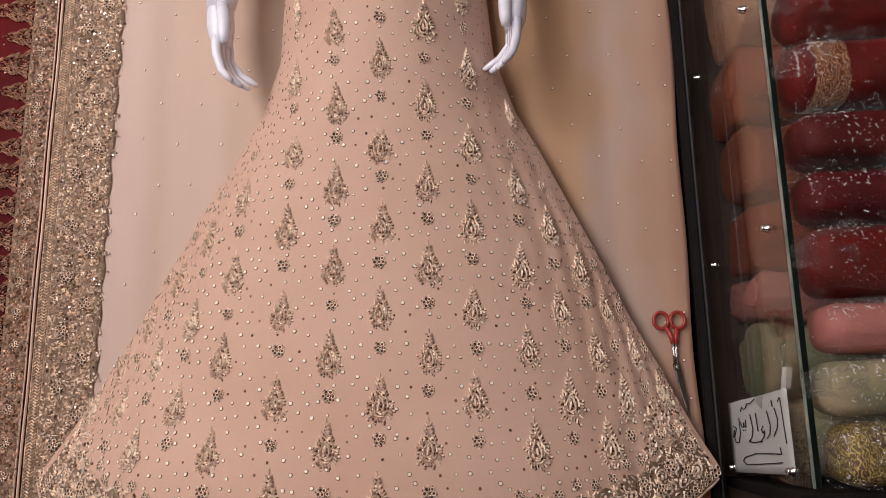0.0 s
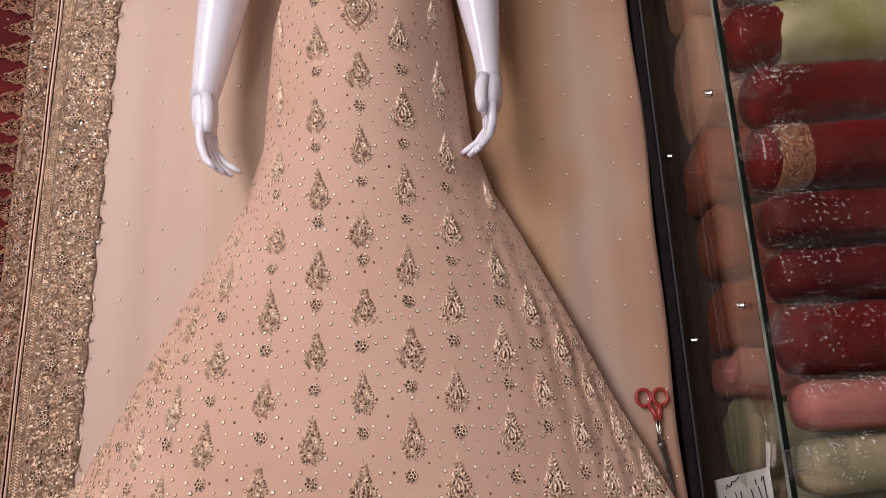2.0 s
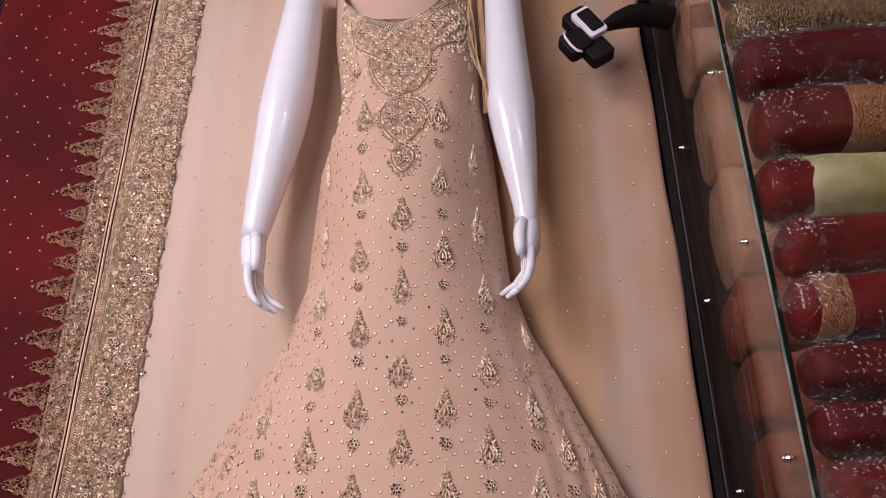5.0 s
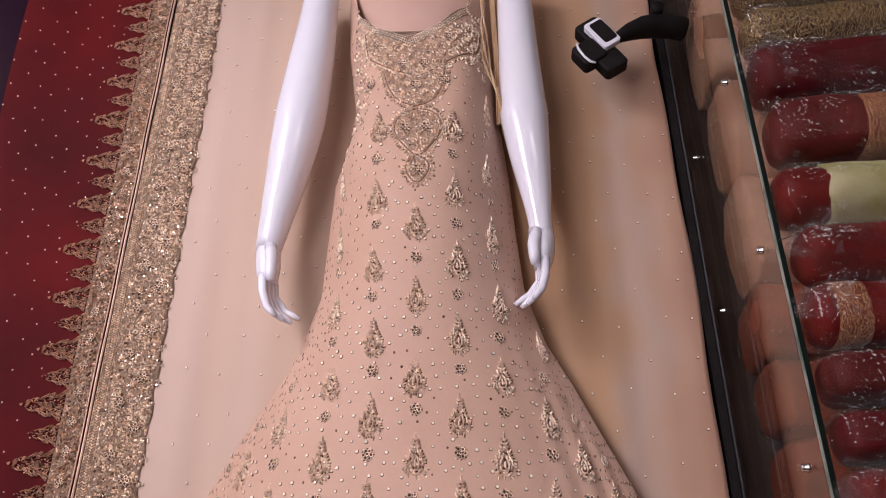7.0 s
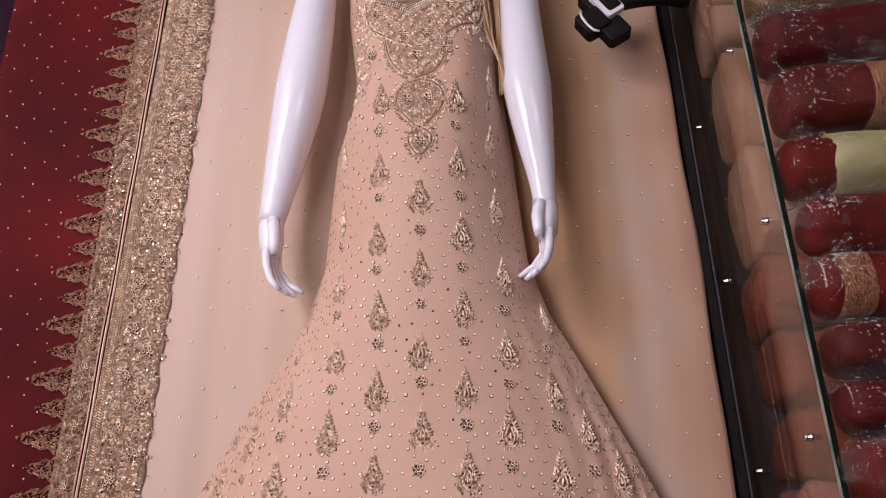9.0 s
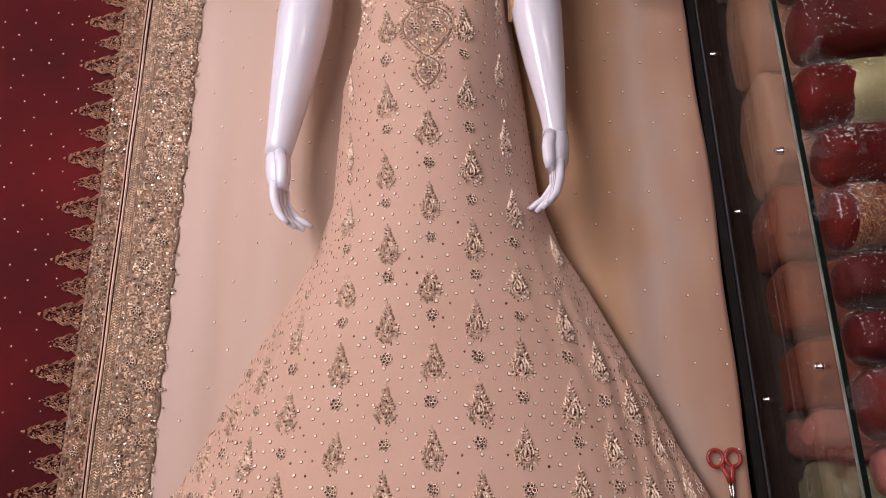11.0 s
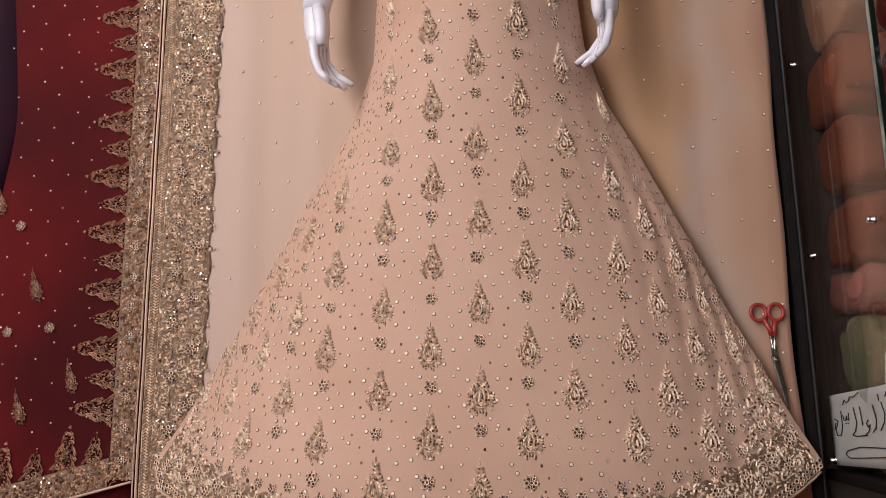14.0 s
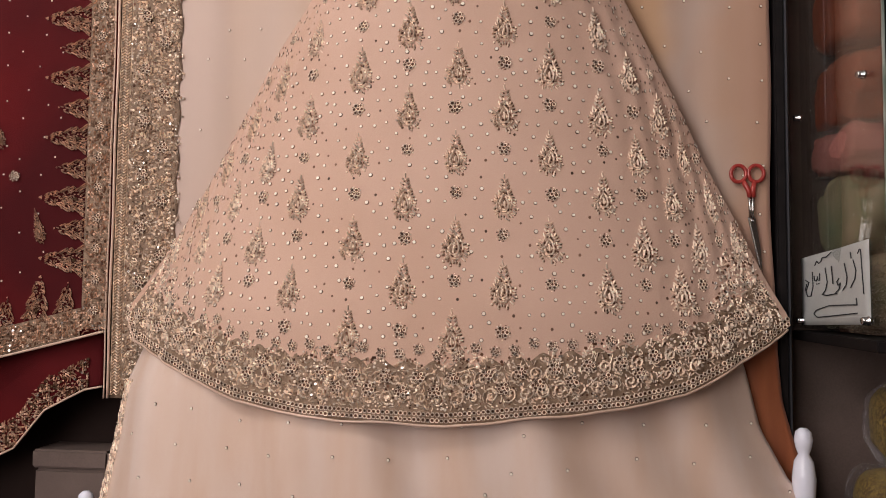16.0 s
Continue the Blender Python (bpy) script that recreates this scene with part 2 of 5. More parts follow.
def tube(points, radii, sides=12, cap=True):
    """Verts and faces of a tube along points, with elliptical radii (r or (rx, ry)) and rounded-off caps."""
    pts = [Vector(p) for p in points]
    v, f = [], []
    for i, p in enumerate(pts):
        d = (pts[min(i + 1, len(pts) - 1)] - pts[max(i - 1, 0)]).normalized()
        side = d.cross(Vector((0, 1, 0)))
        side = side.normalized() if side.length > 1e-3 else Vector((1, 0, 0))
        up = side.cross(d)
        r = radii[i] if isinstance(radii[i], tuple) else (radii[i], radii[i])
        for k in range(sides):
            a = 2 * math.pi * k / sides
            v.append(p + side * math.cos(a) * r[0] + up * math.sin(a) * r[1])
    f = grid_faces(len(pts), sides, True)
    if cap:
        f.append(tuple(range(sides))[::-1])
        f.append(tuple(range((len(pts) - 1) * sides, len(pts) * sides)))
    return v, f


def merge(*pieces):
    v, f = [], []
    for pv, pf in pieces:
        n = len(v)
        v += list(pv)
        f += [tuple(i + n for i in q) for q in pf]
    return v, f


# bead templates: local x across, y along, z out of the cloth
HEX = [(math.cos(math.pi * k / 3), math.sin(math.pi * k / 3)) for k in range(6)]
CUP_V = np.array([(x, y, 0.0) for x, y in HEX] + [(0.72 * x, 0.72 * y, 0.55) for x, y in HEX] + [(0.44 * x, 0.44 * y, 0.25) for x, y in HEX])
CUP_F = [(k, (k + 1) % 6, 6 + (k + 1) % 6, 6 + k) for k in range(6)] + [(6 + k, 6 + (k + 1) % 6, 12 + (k + 1) % 6, 12 + k) for k in range(6)] + [(12, 13, 14, 15, 16, 17)]
CUP_M = [0] * 12 + [1]
BUGLE_V = np.array([(-1, -0.8, 0), (1, -0.8, 0), (0, -1, 1.1), (-1, 0.8, 0), (1, 0.8, 0), (0, 1, 1.1), (0, -1.25, 0.3), (0, 1.25, 0.3)], dtype=float)
BUGLE_F = [(0, 2, 5, 3), (1, 4, 5, 2), (0, 6, 2), (6, 1, 2), (3, 5, 7), (7, 5, 4)]
BUGLE_M = [0] * 6
GEM_V = np.array([(x, y, 0.0) for x, y in HEX] + [(0.6 * x, 0.6 * y, 0.6) for x, y in HEX])
GEM_F = [(k, (k + 1) % 6, 6 + (k + 1) % 6, 6 + k) for k in range(6)] + [(6, 7, 8, 9, 10, 11)]
GEM_M = [0] * 7
RING_V = np.array([(x, y, 0.0) for x, y in HEX] + [(0.86 * x, 0.86 * y, 0.5) for x, y in HEX] + [(0.76 * x, 0.76 * y, 0.55) for x, y in HEX] + [(0, 0, 0.66)])
RING_F = CUP_F[:12] + [(12 + k, 12 + (k + 1) % 6, 18) for k in range(6)]
RING_M = [1] * 12 + [0] * 6
HOLE_V = np.array([(x, y, 0.0) for x, y in HEX] + [(0.90 * x, 0.90 * y, 0.7) for x, y in HEX] + [(0.66 * x, 0.66 * y, 0.6) for x, y in HEX] + [(0.60 * x, 0.60 * y, 0.25) for x, y in HEX])
HOLE_F = CUP_F[:12] + [(12 + k, 12 + (k + 1) % 6, 18 + (k + 1) % 6, 18 + k) for k in range(6)] + [(18, 19, 20, 21, 22, 23)]
HOLE_M = [0] * 12 + [1] * 7
KINDS = {"hole": (HOLE_V, HOLE_F, HOLE_M), "ring": (RING_V, RING_F, RING_M), "cup": (CUP_V, CUP_F, CUP_M), "bugle": (BUGLE_V, BUGLE_F, BUGLE_M), "gem": (GEM_V, GEM_F, GEM_M)}


class Beads:
    """Gathers beads on a cloth, to become one mesh."""

    def __init__(self):
        self.v, self.f, self.m, self.n = [], [], [], 0

    def add(self, kind, P, X, Y, N, sx, sy, sz, mat_shift=0):
        """Beads of a kind at P (n, 3) with axes X, Y, N (n, 3) and sizes sx, sy, sz (n or one)."""
        tv, tf, tm = KINDS[kind]
        P = np.atleast_2d(P)
        n = len(P)
        if n == 0:
            return
        sx, sy, sz = (np.broadcast_to(np.asarray(s, dtype=float), (n,)) for s in (sx, sy, sz))
        V = P[:, None] + (tv[None, :, 0, None] * (X * sx[:, None])[:, None] + tv[None, :, 1, None] * (Y * sy[:, None])[:, None] + tv[None, :, 2, None] * (N * sz[:, None])[:, None])
        self.v.append(V.reshape(-1, 3))
        k = len(tv)
        for i in range(n):
            o = self.n + i * k
            self.f.extend([tuple(o + j for j in q) for q in tf])
        self.m.extend([a + mat_shift for a in tm] * n)
        self.n += n * k

    def flat(self, kind, pts, angles, sx, sy, sz, h=0.0, mat_shift=0):
        """The same in a flat local pattern: pts (n, 2), angles in radians."""
        pts = np.atleast_2d(np.asarray(pts, dtype=float))
        a = np.broadcast_to(np.asarray(angles, dtype=float), (len(pts),))
        P = np.column_stack([pts, np.full(len(pts), h)])
        X = np.column_stack([np.cos(a), np.sin(a), 0 * a])
        Y = np.column_stack([-np.sin(a), np.cos(a), 0 * a])
        self.add(kind, P, X, Y, np.tile((0, 0, 1.0), (len(pts), 1)), sx, sy, sz, mat_shift)

    def mesh(self, name, *mats):
        v = np.concatenate(self.v)
        mats = (*mats, M_SPARKLE)
        return mesh(name, v, self.f, *mats, smooth=False, index=self.m)


RNG = np.random.default_rng(7)


# ---- embroidery motifs, lying in a local plane ----
def drop_outline(n, w, h, y0=0.0):
    """Teardrop with its tip up: n points and the outward angles."""
    t = np.linspace(0, 2 * math.pi, n, endpoint=False)
    x = w * np.sin(t) * (0.72 - 0.28 * np.cos(t))
    y = y0 + h * np.cos(t)
    dx, dy = np.gradient(x), np.gradient(y)
    return np.column_stack([x, y]), np.arctan2(dy, dx)


def patch(b, pts, h, slot):
    """A thin flat backing of the given outline, slightly raised."""
    n = len(pts)
    b.v.append(np.array([(x, y, 0.0) for x, y in pts] + [(0.93 * x, 0.93 * y, h) for x, y in pts]))
    o = b.n
    b.f.extend([(o + k, o + (k + 1) % n, o + n + (k + 1) % n, o + n + k) for k in range(n)] + [tuple(o + n + k for k in range(n))])
    b.m.extend([slot] * (n + 1))
    b.n += 2 * n


def paisley_mesh(name, metal=M_BEAD, seed=1):
    """A beaded teardrop, 0.10 high and 0.05 wide, with a leafy spire above it: loops of beads round an almond, and a loose radiating fringe."""
    r = np.random.default_rng(seed)
    b = Beads()
    pts = drop_outline(22, 0.0195, 0.0235, -0.012)[0] * r.uniform(0.92, 1.04, (22, 1))
    patch(b, pts[::-1], 0.0005, 2)

    def loop(kind, n, w, h, y0, sx, sy, sz, dark=0.0, lift=0.0006, along=True):
        pts, ang = drop_outline(n, w, h, y0)
        pts = pts + r.normal(0, 0.0007, pts.shape)
        ang = ang + (-math.pi / 2 if along else 0) + r.normal(0, 0.15, n)
        low = r.random(n) < dark
        k = r.uniform(0.8, 1.25, n)
        b.flat(kind, pts[~low], ang[~low], sx * k[~low], sy * k[~low], sz, lift)
        if low.any():
            b.flat("gem", pts[low], ang[low], 0.0020, 0.0026, 0.0016, lift, mat_shift=1)

    loop("bugle", 22, 0.0195, 0.0235, -0.012, 0.0016, 0.0028, 0.0034, 0.14)
    loop("gem", 15, 0.0142, 0.0185, -0.0125, 0.0019, 0.0025, 0.0022, 0.48)
    loop("bugle", 15, 0.0104, 0.0145, -0.0135, 0.0017, 0.0028, 0.0038, 0.0)
    loop("gem", 7, 0.0050, 0.0085, -0.0150, 0.0016, 0.0022, 0.0014, 0.55)
    b.flat("bugle", [(r.normal(0, 0.0006), -0.0155)], r.normal(0, 0.2), 0.0022, 0.0052, 0.0042, 0.0006)
    # loose fringe: pale outward bugles, each with a dark gem as painted shadow
    n = 31
    pts, ang = drop_outline(n, 0.0265, 0.0305, -0.0120)
    out = np.arctan2(pts[:, 1] + 0.013, pts[:, 0]) - math.pi / 2 + r.normal(0, 0.35, n)
    pts = pts * r.uniform(0.93, 1.06, (n, 1))
    keep = (pts[:, 1] < 0.010) & (r.random(n) < 0.93)
    b.flat("bugle", pts[keep], out[keep], 0.0016, r.uniform(0.0026, 0.0044, keep.sum()), 0.0034)
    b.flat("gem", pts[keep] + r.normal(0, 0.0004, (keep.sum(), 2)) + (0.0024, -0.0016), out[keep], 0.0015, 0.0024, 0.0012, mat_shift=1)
    n = 13
    pts, ang = drop_outline(n, 0.0330, 0.0355, -0.0125)
    pts = pts * r.uniform(0.92, 1.05, (n, 1))
    keep = (pts[:, 1] < 0.004) & (r.random(n) < 0.8)
    b.flat("gem", pts[keep], 0, 0.0024, 0.0024, 0.0024)
    # dark gem below each loose bead, as its shadow
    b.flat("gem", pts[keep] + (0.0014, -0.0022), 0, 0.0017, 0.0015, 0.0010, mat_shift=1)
    # leafy spire of three pairs of petals
    for y, w, l in ((0.0175, 0.0070, 0.0040), (0.0245, 0.0054, 0.0036), (0.0310, 0.0036, 0.0034)):
        tilt = r.normal(0, 0.2, 2)
        b.flat("bugle", [(-w, y), (w, y)], [0.75 + tilt[0], -0.75 + tilt[1]], 0.0018, l, 0.0034)
        # shadows of the petals, painted in as dark gems
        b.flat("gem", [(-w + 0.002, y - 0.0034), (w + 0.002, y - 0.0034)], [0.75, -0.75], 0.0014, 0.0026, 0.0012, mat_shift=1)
        b.flat("gem", [(r.normal(0, 0.0008), y - 0.001)], 0, 0.0021, 0.0021, 0.0028)
    b.flat("bugle", [(r.normal(0, 0.0006), 0.0385)], r.normal(0, 0.2), 0.0015, 0.0040, 0.0028)
    b.flat("gem", [(0, 0.0450)], 0, 0.0015, 0.0015, 0.0020)
    return b.mesh(name, metal, M_RIM_SHADOW, M_BACKING)


def flower_mesh(name, metal=M_BEAD, seed=3):
    """Seven pale rings with dark hollow middles, a little uneven, and a few loose beads round them."""
    r = np.random.default_rng(seed)
    b = Beads()
    patch(b, [(0.0105 * math.cos(a), 0.0105 * math.sin(a)) for a in np.linspace(0, 2 * math.pi, 12, endpoint=False)], 0.0006, 1)
    spots = np.array([(0.0086 * x, 0.0086 * y) for x, y in HEX] + [(0, 0)]) + r.normal(0, 0.0006, (7, 2))
    q = r.uniform(0.0042, 0.0052, 7)
    b.flat("hole", spots, r.uniform(0, 1, 7), q, q * r.uniform(0.85, 1.1, 7), 0.0046)
    turn = np.array((0.5, 1.57, 2.6, 3.7, 4.7, 5.6)) + r.normal(0, 0.25, 6)
    b.flat("gem", np.column_stack([np.cos(turn), np.sin(turn)]) * 0.0148, 0, 0.0018, 0.0018, 0.0022)
    b.flat("gem", np.column_stack([np.cos(turn + 0.4), np.sin(turn + 0.4)]) * 0.0138, 0, 0.0018, 0.0018, 0.0010, mat_shift=1)
    return b.mesh(name, metal, M_RIM_SHADOW)


def spike_mesh(name, length, half, seed):
    """A beaded pointed leaf: the base along local x at y = 0, the tip at y = length."""
    r = np.random.default_rng(seed)
    b = Beads()
    n = int(26 * length / 0.11)
    for i in range(n):
        y = length * (i + 0.5) / n
        s = y / length
        w = half * (1 - s) ** 0.75 * (0.75 + 0.35 * abs(math.cos(5.2 * s * math.pi / 2)))
        k = max(1, int(w / 0.0042))
        for x in np.linspace(-w, w, 2 * k + 1) if k > 1 else (-w * 0.6, w * 0.6):
            if abs(x) < w * 0.75 and r.random() < 0.5:
                continue
            kind = "bugle" if r.random() < 0.7 else "cup"
            edge = abs(x) > w * 0.7
            b.flat(kind, [(x, y + r.normal(0, 0.001))], (0.5 if x < 0 else -0.5) * (1.2 if edge else r.normal(0, 1.5)) * -1, 0.0015 if kind == "bugle" else 0.0023, 0.0036 if kind == "bugle" else 0.0023, 0.0030)
    pts, ang = drop_outline(12, half * 0.42, length * 0.16, length * 0.24)
    b.flat("gem", pts, ang, 0.0022, 0.0022, 0.0045, mat_shift=0)
    b.flat("gem", [(0, length * 0.22)], 0, half * 0.16, length * 0.05, 0.005, mat_shift=1)
    return b.mesh(name, M_COPPER, M_STONE)


ME_DROP = [paisley_mesh("paisley_motif", seed=s) for s in (1, 2, 3)]
ME_FLOWERS = [flower_mesh("flower_motif", seed=s) for s in (3, 4, 5, 6)]
ME_FLOWER = ME_FLOWERS[0]


def cloth_motif(name, me, P, right, up, out, parent, size=1.0, slim=1.0):
    ob = link_mesh(name, me, parent)
    m = Matrix((right, up, out)).transposed().to_4x4()
    ob.matrix_world = Matrix.Translation(P) @ m @ Matrix.Diagonal((size * slim, size, size, 1))
    return ob


# ---- room ----
def slab(name, x0, x1, y0, y1, z0, z1, material, label):
    ob = part(name, box_bm(x0, x1, y0, y1, z0, z1, 0), material, None)
    return tagged(ob, label, name.split("_")[0], kind="structure")


slab("floor", -2.6, 2.4, -2.8, 1.95, -0.1, 0.0, M_FLOOR, "dark carpeted shop floor")
slab("wall_north", -2.6, 2.4, 1.80, 1.95, 0.0, 3.1, M_DARKWALL, "dark brown shop wall behind the hanging cloths")
slab("wall_south", -2.6, 2.4, -2.8, -2.65, 0.0, 3.1, M_WALL, "plain brown shop wall")
slab("wall_west", -2.6, -2.45, -2.65, 1.80, 0.0, 3.1, M_WALL, "plain brown shop wall")
slab("wall_east", 2.25, 2.4, -2.65, 1.80, 0.0, 3.1, M_WALL, "plain brown shop wall")
slab("ceiling", -2.6, 2.4, -2.8, 1.95, 3.1, 3.2, M_CEIL, "plain grey shop ceiling")
for lx, ly, hx, hy, words in ((-1.70, -0.35, 0.46, 0.80, "white rectangular LED panel light on the ceiling"), (0.95, -0.80, 0.52, 0.13, "white slim LED batten light on the ceiling")):
    lamp = empty("ceiling_light", words, "ceiling light", (lx, ly, 3.1))
    o = part("frame", box_bm(-hx, hx, -hy, hy, -0.05, 0, 0.006), M_CEIL, lamp)
    o = part("diffuser", box_bm(-hx + 0.03, hx - 0.03, -hy + 0.03, hy - 0.03, -0.056, -0.046, 0.002), M_LAMP, lamp, "glowing white diffuser")


# ---- the gown's shape ----
Z_T = np.array([0.30, 0.50, 0.62, 0.70, 0.81, 0.94, 1.07, 1.19, 1.30, 1.40, 1.54, 1.70, 1.86, 2.00, 2.10, 2.31, 2.55])
XL_T = np.array([-0.90, -0.885, -0.866, -0.81, -0.737, -0.66, -0.592, -0.530, -0.462, -0.410, -0.366, -0.358, -0.350, -0.308, -0.306, -0.335, -0.345])
XR_T = np.array([0.58, 0.572, 0.556, 0.510, 0.458, 0.392, 0.335, 0.278, 0.226, 0.172, 0.130, 0.116, 0.105, 0.090, 0.088, 0.080, 0.080])
ZF_T = np.array([0.40, 0.63, 0.77, 0.95, 1.10, 1.30, 1.55, 1.75, 2.00, 2.20, 2.35, 2.55])
YF_T = np.array([1.385, 1.405, 1.43, 1.455, 1.470, 1.478, 1.452, 1.435, 1.425, 1.435, 1.46, 1.50])
HEM_F = np.array([-1, -0.94, -0.71, -0.53, -0.33, 0.05, 0.5, 0.66, 0.77, 0.89, 1])
HEM_Z = np.array([0.625, 0.557, 0.490, 0.450, 0.427, 0.419, 0.452, 0.476, 0.512, 0.555, 0.605])
TOP_F = np.array([-1, -0.88, -0.78, -0.53, -0.1, 0.3, 0.70, 0.80, 0.9, 1])
TOP_Z = np.array([2.54, 2.50, 2.345, 2.255, 2.197, 2.245, 2.335, 2.50, 2.54, 2.54])


def smooth(e0, e1, x):
    t = np.clip((x - e0) / (e1 - e0), 0, 1)
    return t * t * (3 - 2 * t)


def gown_A(z):
    return 1.06 + 0.39 * smooth(1.6, 0.95, z)


def gown_xyz(a, z):
    """The point of the gown's front at arc length a from its middle, at height z."""
    xl, xr = np.interp(z, Z_T, XL_T), np.interp(z, Z_T, XR_T)
    xc, half = (xl + xr) / 2, (xr - xl) / 2
    A = gown_A(z)
    t = np.clip(a / (half * A), -1, 1)
    F = A * t - (A - 1) * t ** 3
    yf = np.interp(z, ZF_T, YF_T)
    flare = smooth(1.55, 1.0, z)
    y = yf + (1.605 - yf) * np.abs(F) ** (2.4 - 0.3 * flare + 2.6 * smooth(1.7, 2.1, z))
    fold = np.sin(2 * math.pi * a / (0.062 + 0.03 * flare) + 1.3 * np.sin(3.1 * z + 5 * t)) * smooth(0.35, 0.7, np.abs(t)) * (1 - smooth(0.80, 0.95, np.abs(t)))
    y = y + 0.0026 * flare * fold + 0.004 * np.sin(7 * a + 2.2 * z) * flare + 0.0015 * np.sin(23 * z + 9 * a)
    return np.stack(np.broadcast_arrays(xc + half * F, y, z), axis=-1), F


def gown_amax(z):
    return (np.interp(z, Z_T, XR_T) - np.interp(z, Z_T, XL_T)) / 2 * gown_A(z)


def gown_frame(a, z):
    a, z = np.asarray(a, dtype=float), np.asarray(z, dtype=float)
    e = 0.004
    a = np.clip(a, -gown_amax(z) * 0.985 , gown_amax(z) * 0.985)
    P = gown_xyz(a, z)[0]
    X = gown_xyz(a + e, z)[0] - gown_xyz(a - e, z)[0]
    Y = gown_xyz(a, z + e)[0] - gown_xyz(a, z - e)[0]
    X /= np.linalg.norm(X, axis=-1, keepdims=True) + 1e-9
    N = np.cross(X, Y)
    N /= np.linalg.norm(N, axis=-1, keepdims=True) + 1e-9
    Y = np.cross(N, X)
    return P, X, Y, N


def gown_col(z):
    """Arc length of the middle column of motifs."""
    return -0.11 - (np.interp(z, Z_T, XL_T) + np.interp(z, Z_T, XR_T)) / 2


def gown_edges(a, z):
    """Lowest and highest z of the cloth along the line through (a, z)."""
    F = gown_xyz(a, z)[1]
    return np.interp(F, HEM_F, HEM_Z), np.interp(F, TOP_F, TOP_Z)


gown = empty("gown", "peach flared bridal gown covered in gold beaded paisley embroidery", "dress", (-0.12, 1.5, 0.41))
NU, NV = 181, 150
tt = np.linspace(-1, 1, NU)
rows = []
for i in range(NV):
    s = i / (NV - 1)
    low, high = np.interp(tt, HEM_F, HEM_Z), np.interp(tt, TOP_F, TOP_Z)
    # the hem follows F, which a few rounds of substitution settle
    z = np.full(NU, 1.2)
    for _ in range(3):
        A = gown_A(z)
        F = A * tt - (A - 1) * tt ** 3
        low, high = np.interp(F, HEM_F, HEM_Z), np.interp(F, TOP_F, TOP_Z)
        z = low + (high - low) * s
    rows.append(gown_xyz(tt * gown_amax(z), z)[0])
front = np.concatenate(rows)
gfaces = grid_faces(NV, NU)
me = mesh("gown_cloth", front, gfaces, M_GOWN)
cloth = link_mesh("cloth", me, None)
cloth.parent = gown
sol = cloth.modifiers.new("thickness", "SOLIDIFY")
sol.thickness, sol.offset = 0.0025, -1
GOWN_INV = Matrix.Translation((-0.12, 1.5, 0.41)).inverted()


def under(ob, parent):
    """Parent that keeps the world place of what was built in world coordinates."""
    ob.parent = parent
    ob.matrix_parent_inverse = Matrix.Translation(parent.location).inverted()
    return ob


cloth.matrix_parent_inverse = GOWN_INV
# back of the gown, flat against the hanging cloth
bz = np.linspace(0.62, 2.3, 24)
bv = [(x, 1.622, z) for z in bz for x in np.linspace(np.interp(z, Z_T, XL_T) + 0.004, np.interp(z, Z_T, XR_T) - 0.004, 9)]
back = link_mesh("back_panel", mesh("back_panel", bv, grid_faces(24, 9), M_GOWN), None)
under(back, gown).modifiers.new("thickness", "SOLIDIFY").thickness = 0.003

# motifs in staggered columns that fan out towards the hem
drops, flowers = [], []
COLUMN_A = (-0.965, -0.885, -0.80, -0.715, -0.63, -0.545, -0.445, -0.338, -0.206, -0.100, -0.002, 0.094, 0.188, 0.303, 0.393, 0.480, 0.565, 0.650, 0.735, 0.815, 0.895)
for c in range(-10, 11):
    for k in range(-6, 9):
        z0 = 1.297 + 0.176 * k + (0.088 if c % 2 else 0.0)
        for kind, z in (("drop", z0), ("flower", z0 + 0.0925)):
            if not 0.5 < z < 2.10:
                continue
            a = COLUMN_A[c + 10] * (1 - (0.09 if c > 0 else 0.0) * float(smooth(1.35, 1.75, z)))
            a = float(gown_col(z) * (1 if abs(c) < 6 else 0.6) + a + RNG.normal(0, 0.002))
            zz = float(z + RNG.normal(0, 0.003))
            if abs(a) > gown_amax(zz) * (0.94 if kind == "drop" else 0.96):
                continue
            lo, hi = gown_edges(a, zz)
            if zz < lo + (0.16 if kind == "drop" else 0.15) or zz > hi - 0.12:
                continue
            # the yoke keeps its own pattern
            x = gown_xyz(a, zz)[0][0]
            if zz > 1.70 and abs(x + 0.115) < 0.03 + 0.30 * max(0, zz - 1.72):
                continue
            (drops if kind == "drop" else flowers).append((a, zz))
for i, (a, z) in enumerate(drops):
    P, X, Y, N = gown_frame(a, z)
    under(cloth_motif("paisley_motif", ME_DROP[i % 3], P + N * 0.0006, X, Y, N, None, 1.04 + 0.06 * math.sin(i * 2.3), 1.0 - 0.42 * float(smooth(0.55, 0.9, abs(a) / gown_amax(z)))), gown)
for i, (a, z) in enumerate(flowers):
    P, X, Y, N = gown_frame(a, z)
    under(cloth_motif("flower_motif", ME_FLOWERS[i % 4], P + N * 0.0006, X, Y, N, None, 0.94 + 0.07 * math.sin(i * 1.9), 1.0 - 0.42 * float(smooth(0.55, 0.9, abs(a) / gown_amax(z)))), gown)

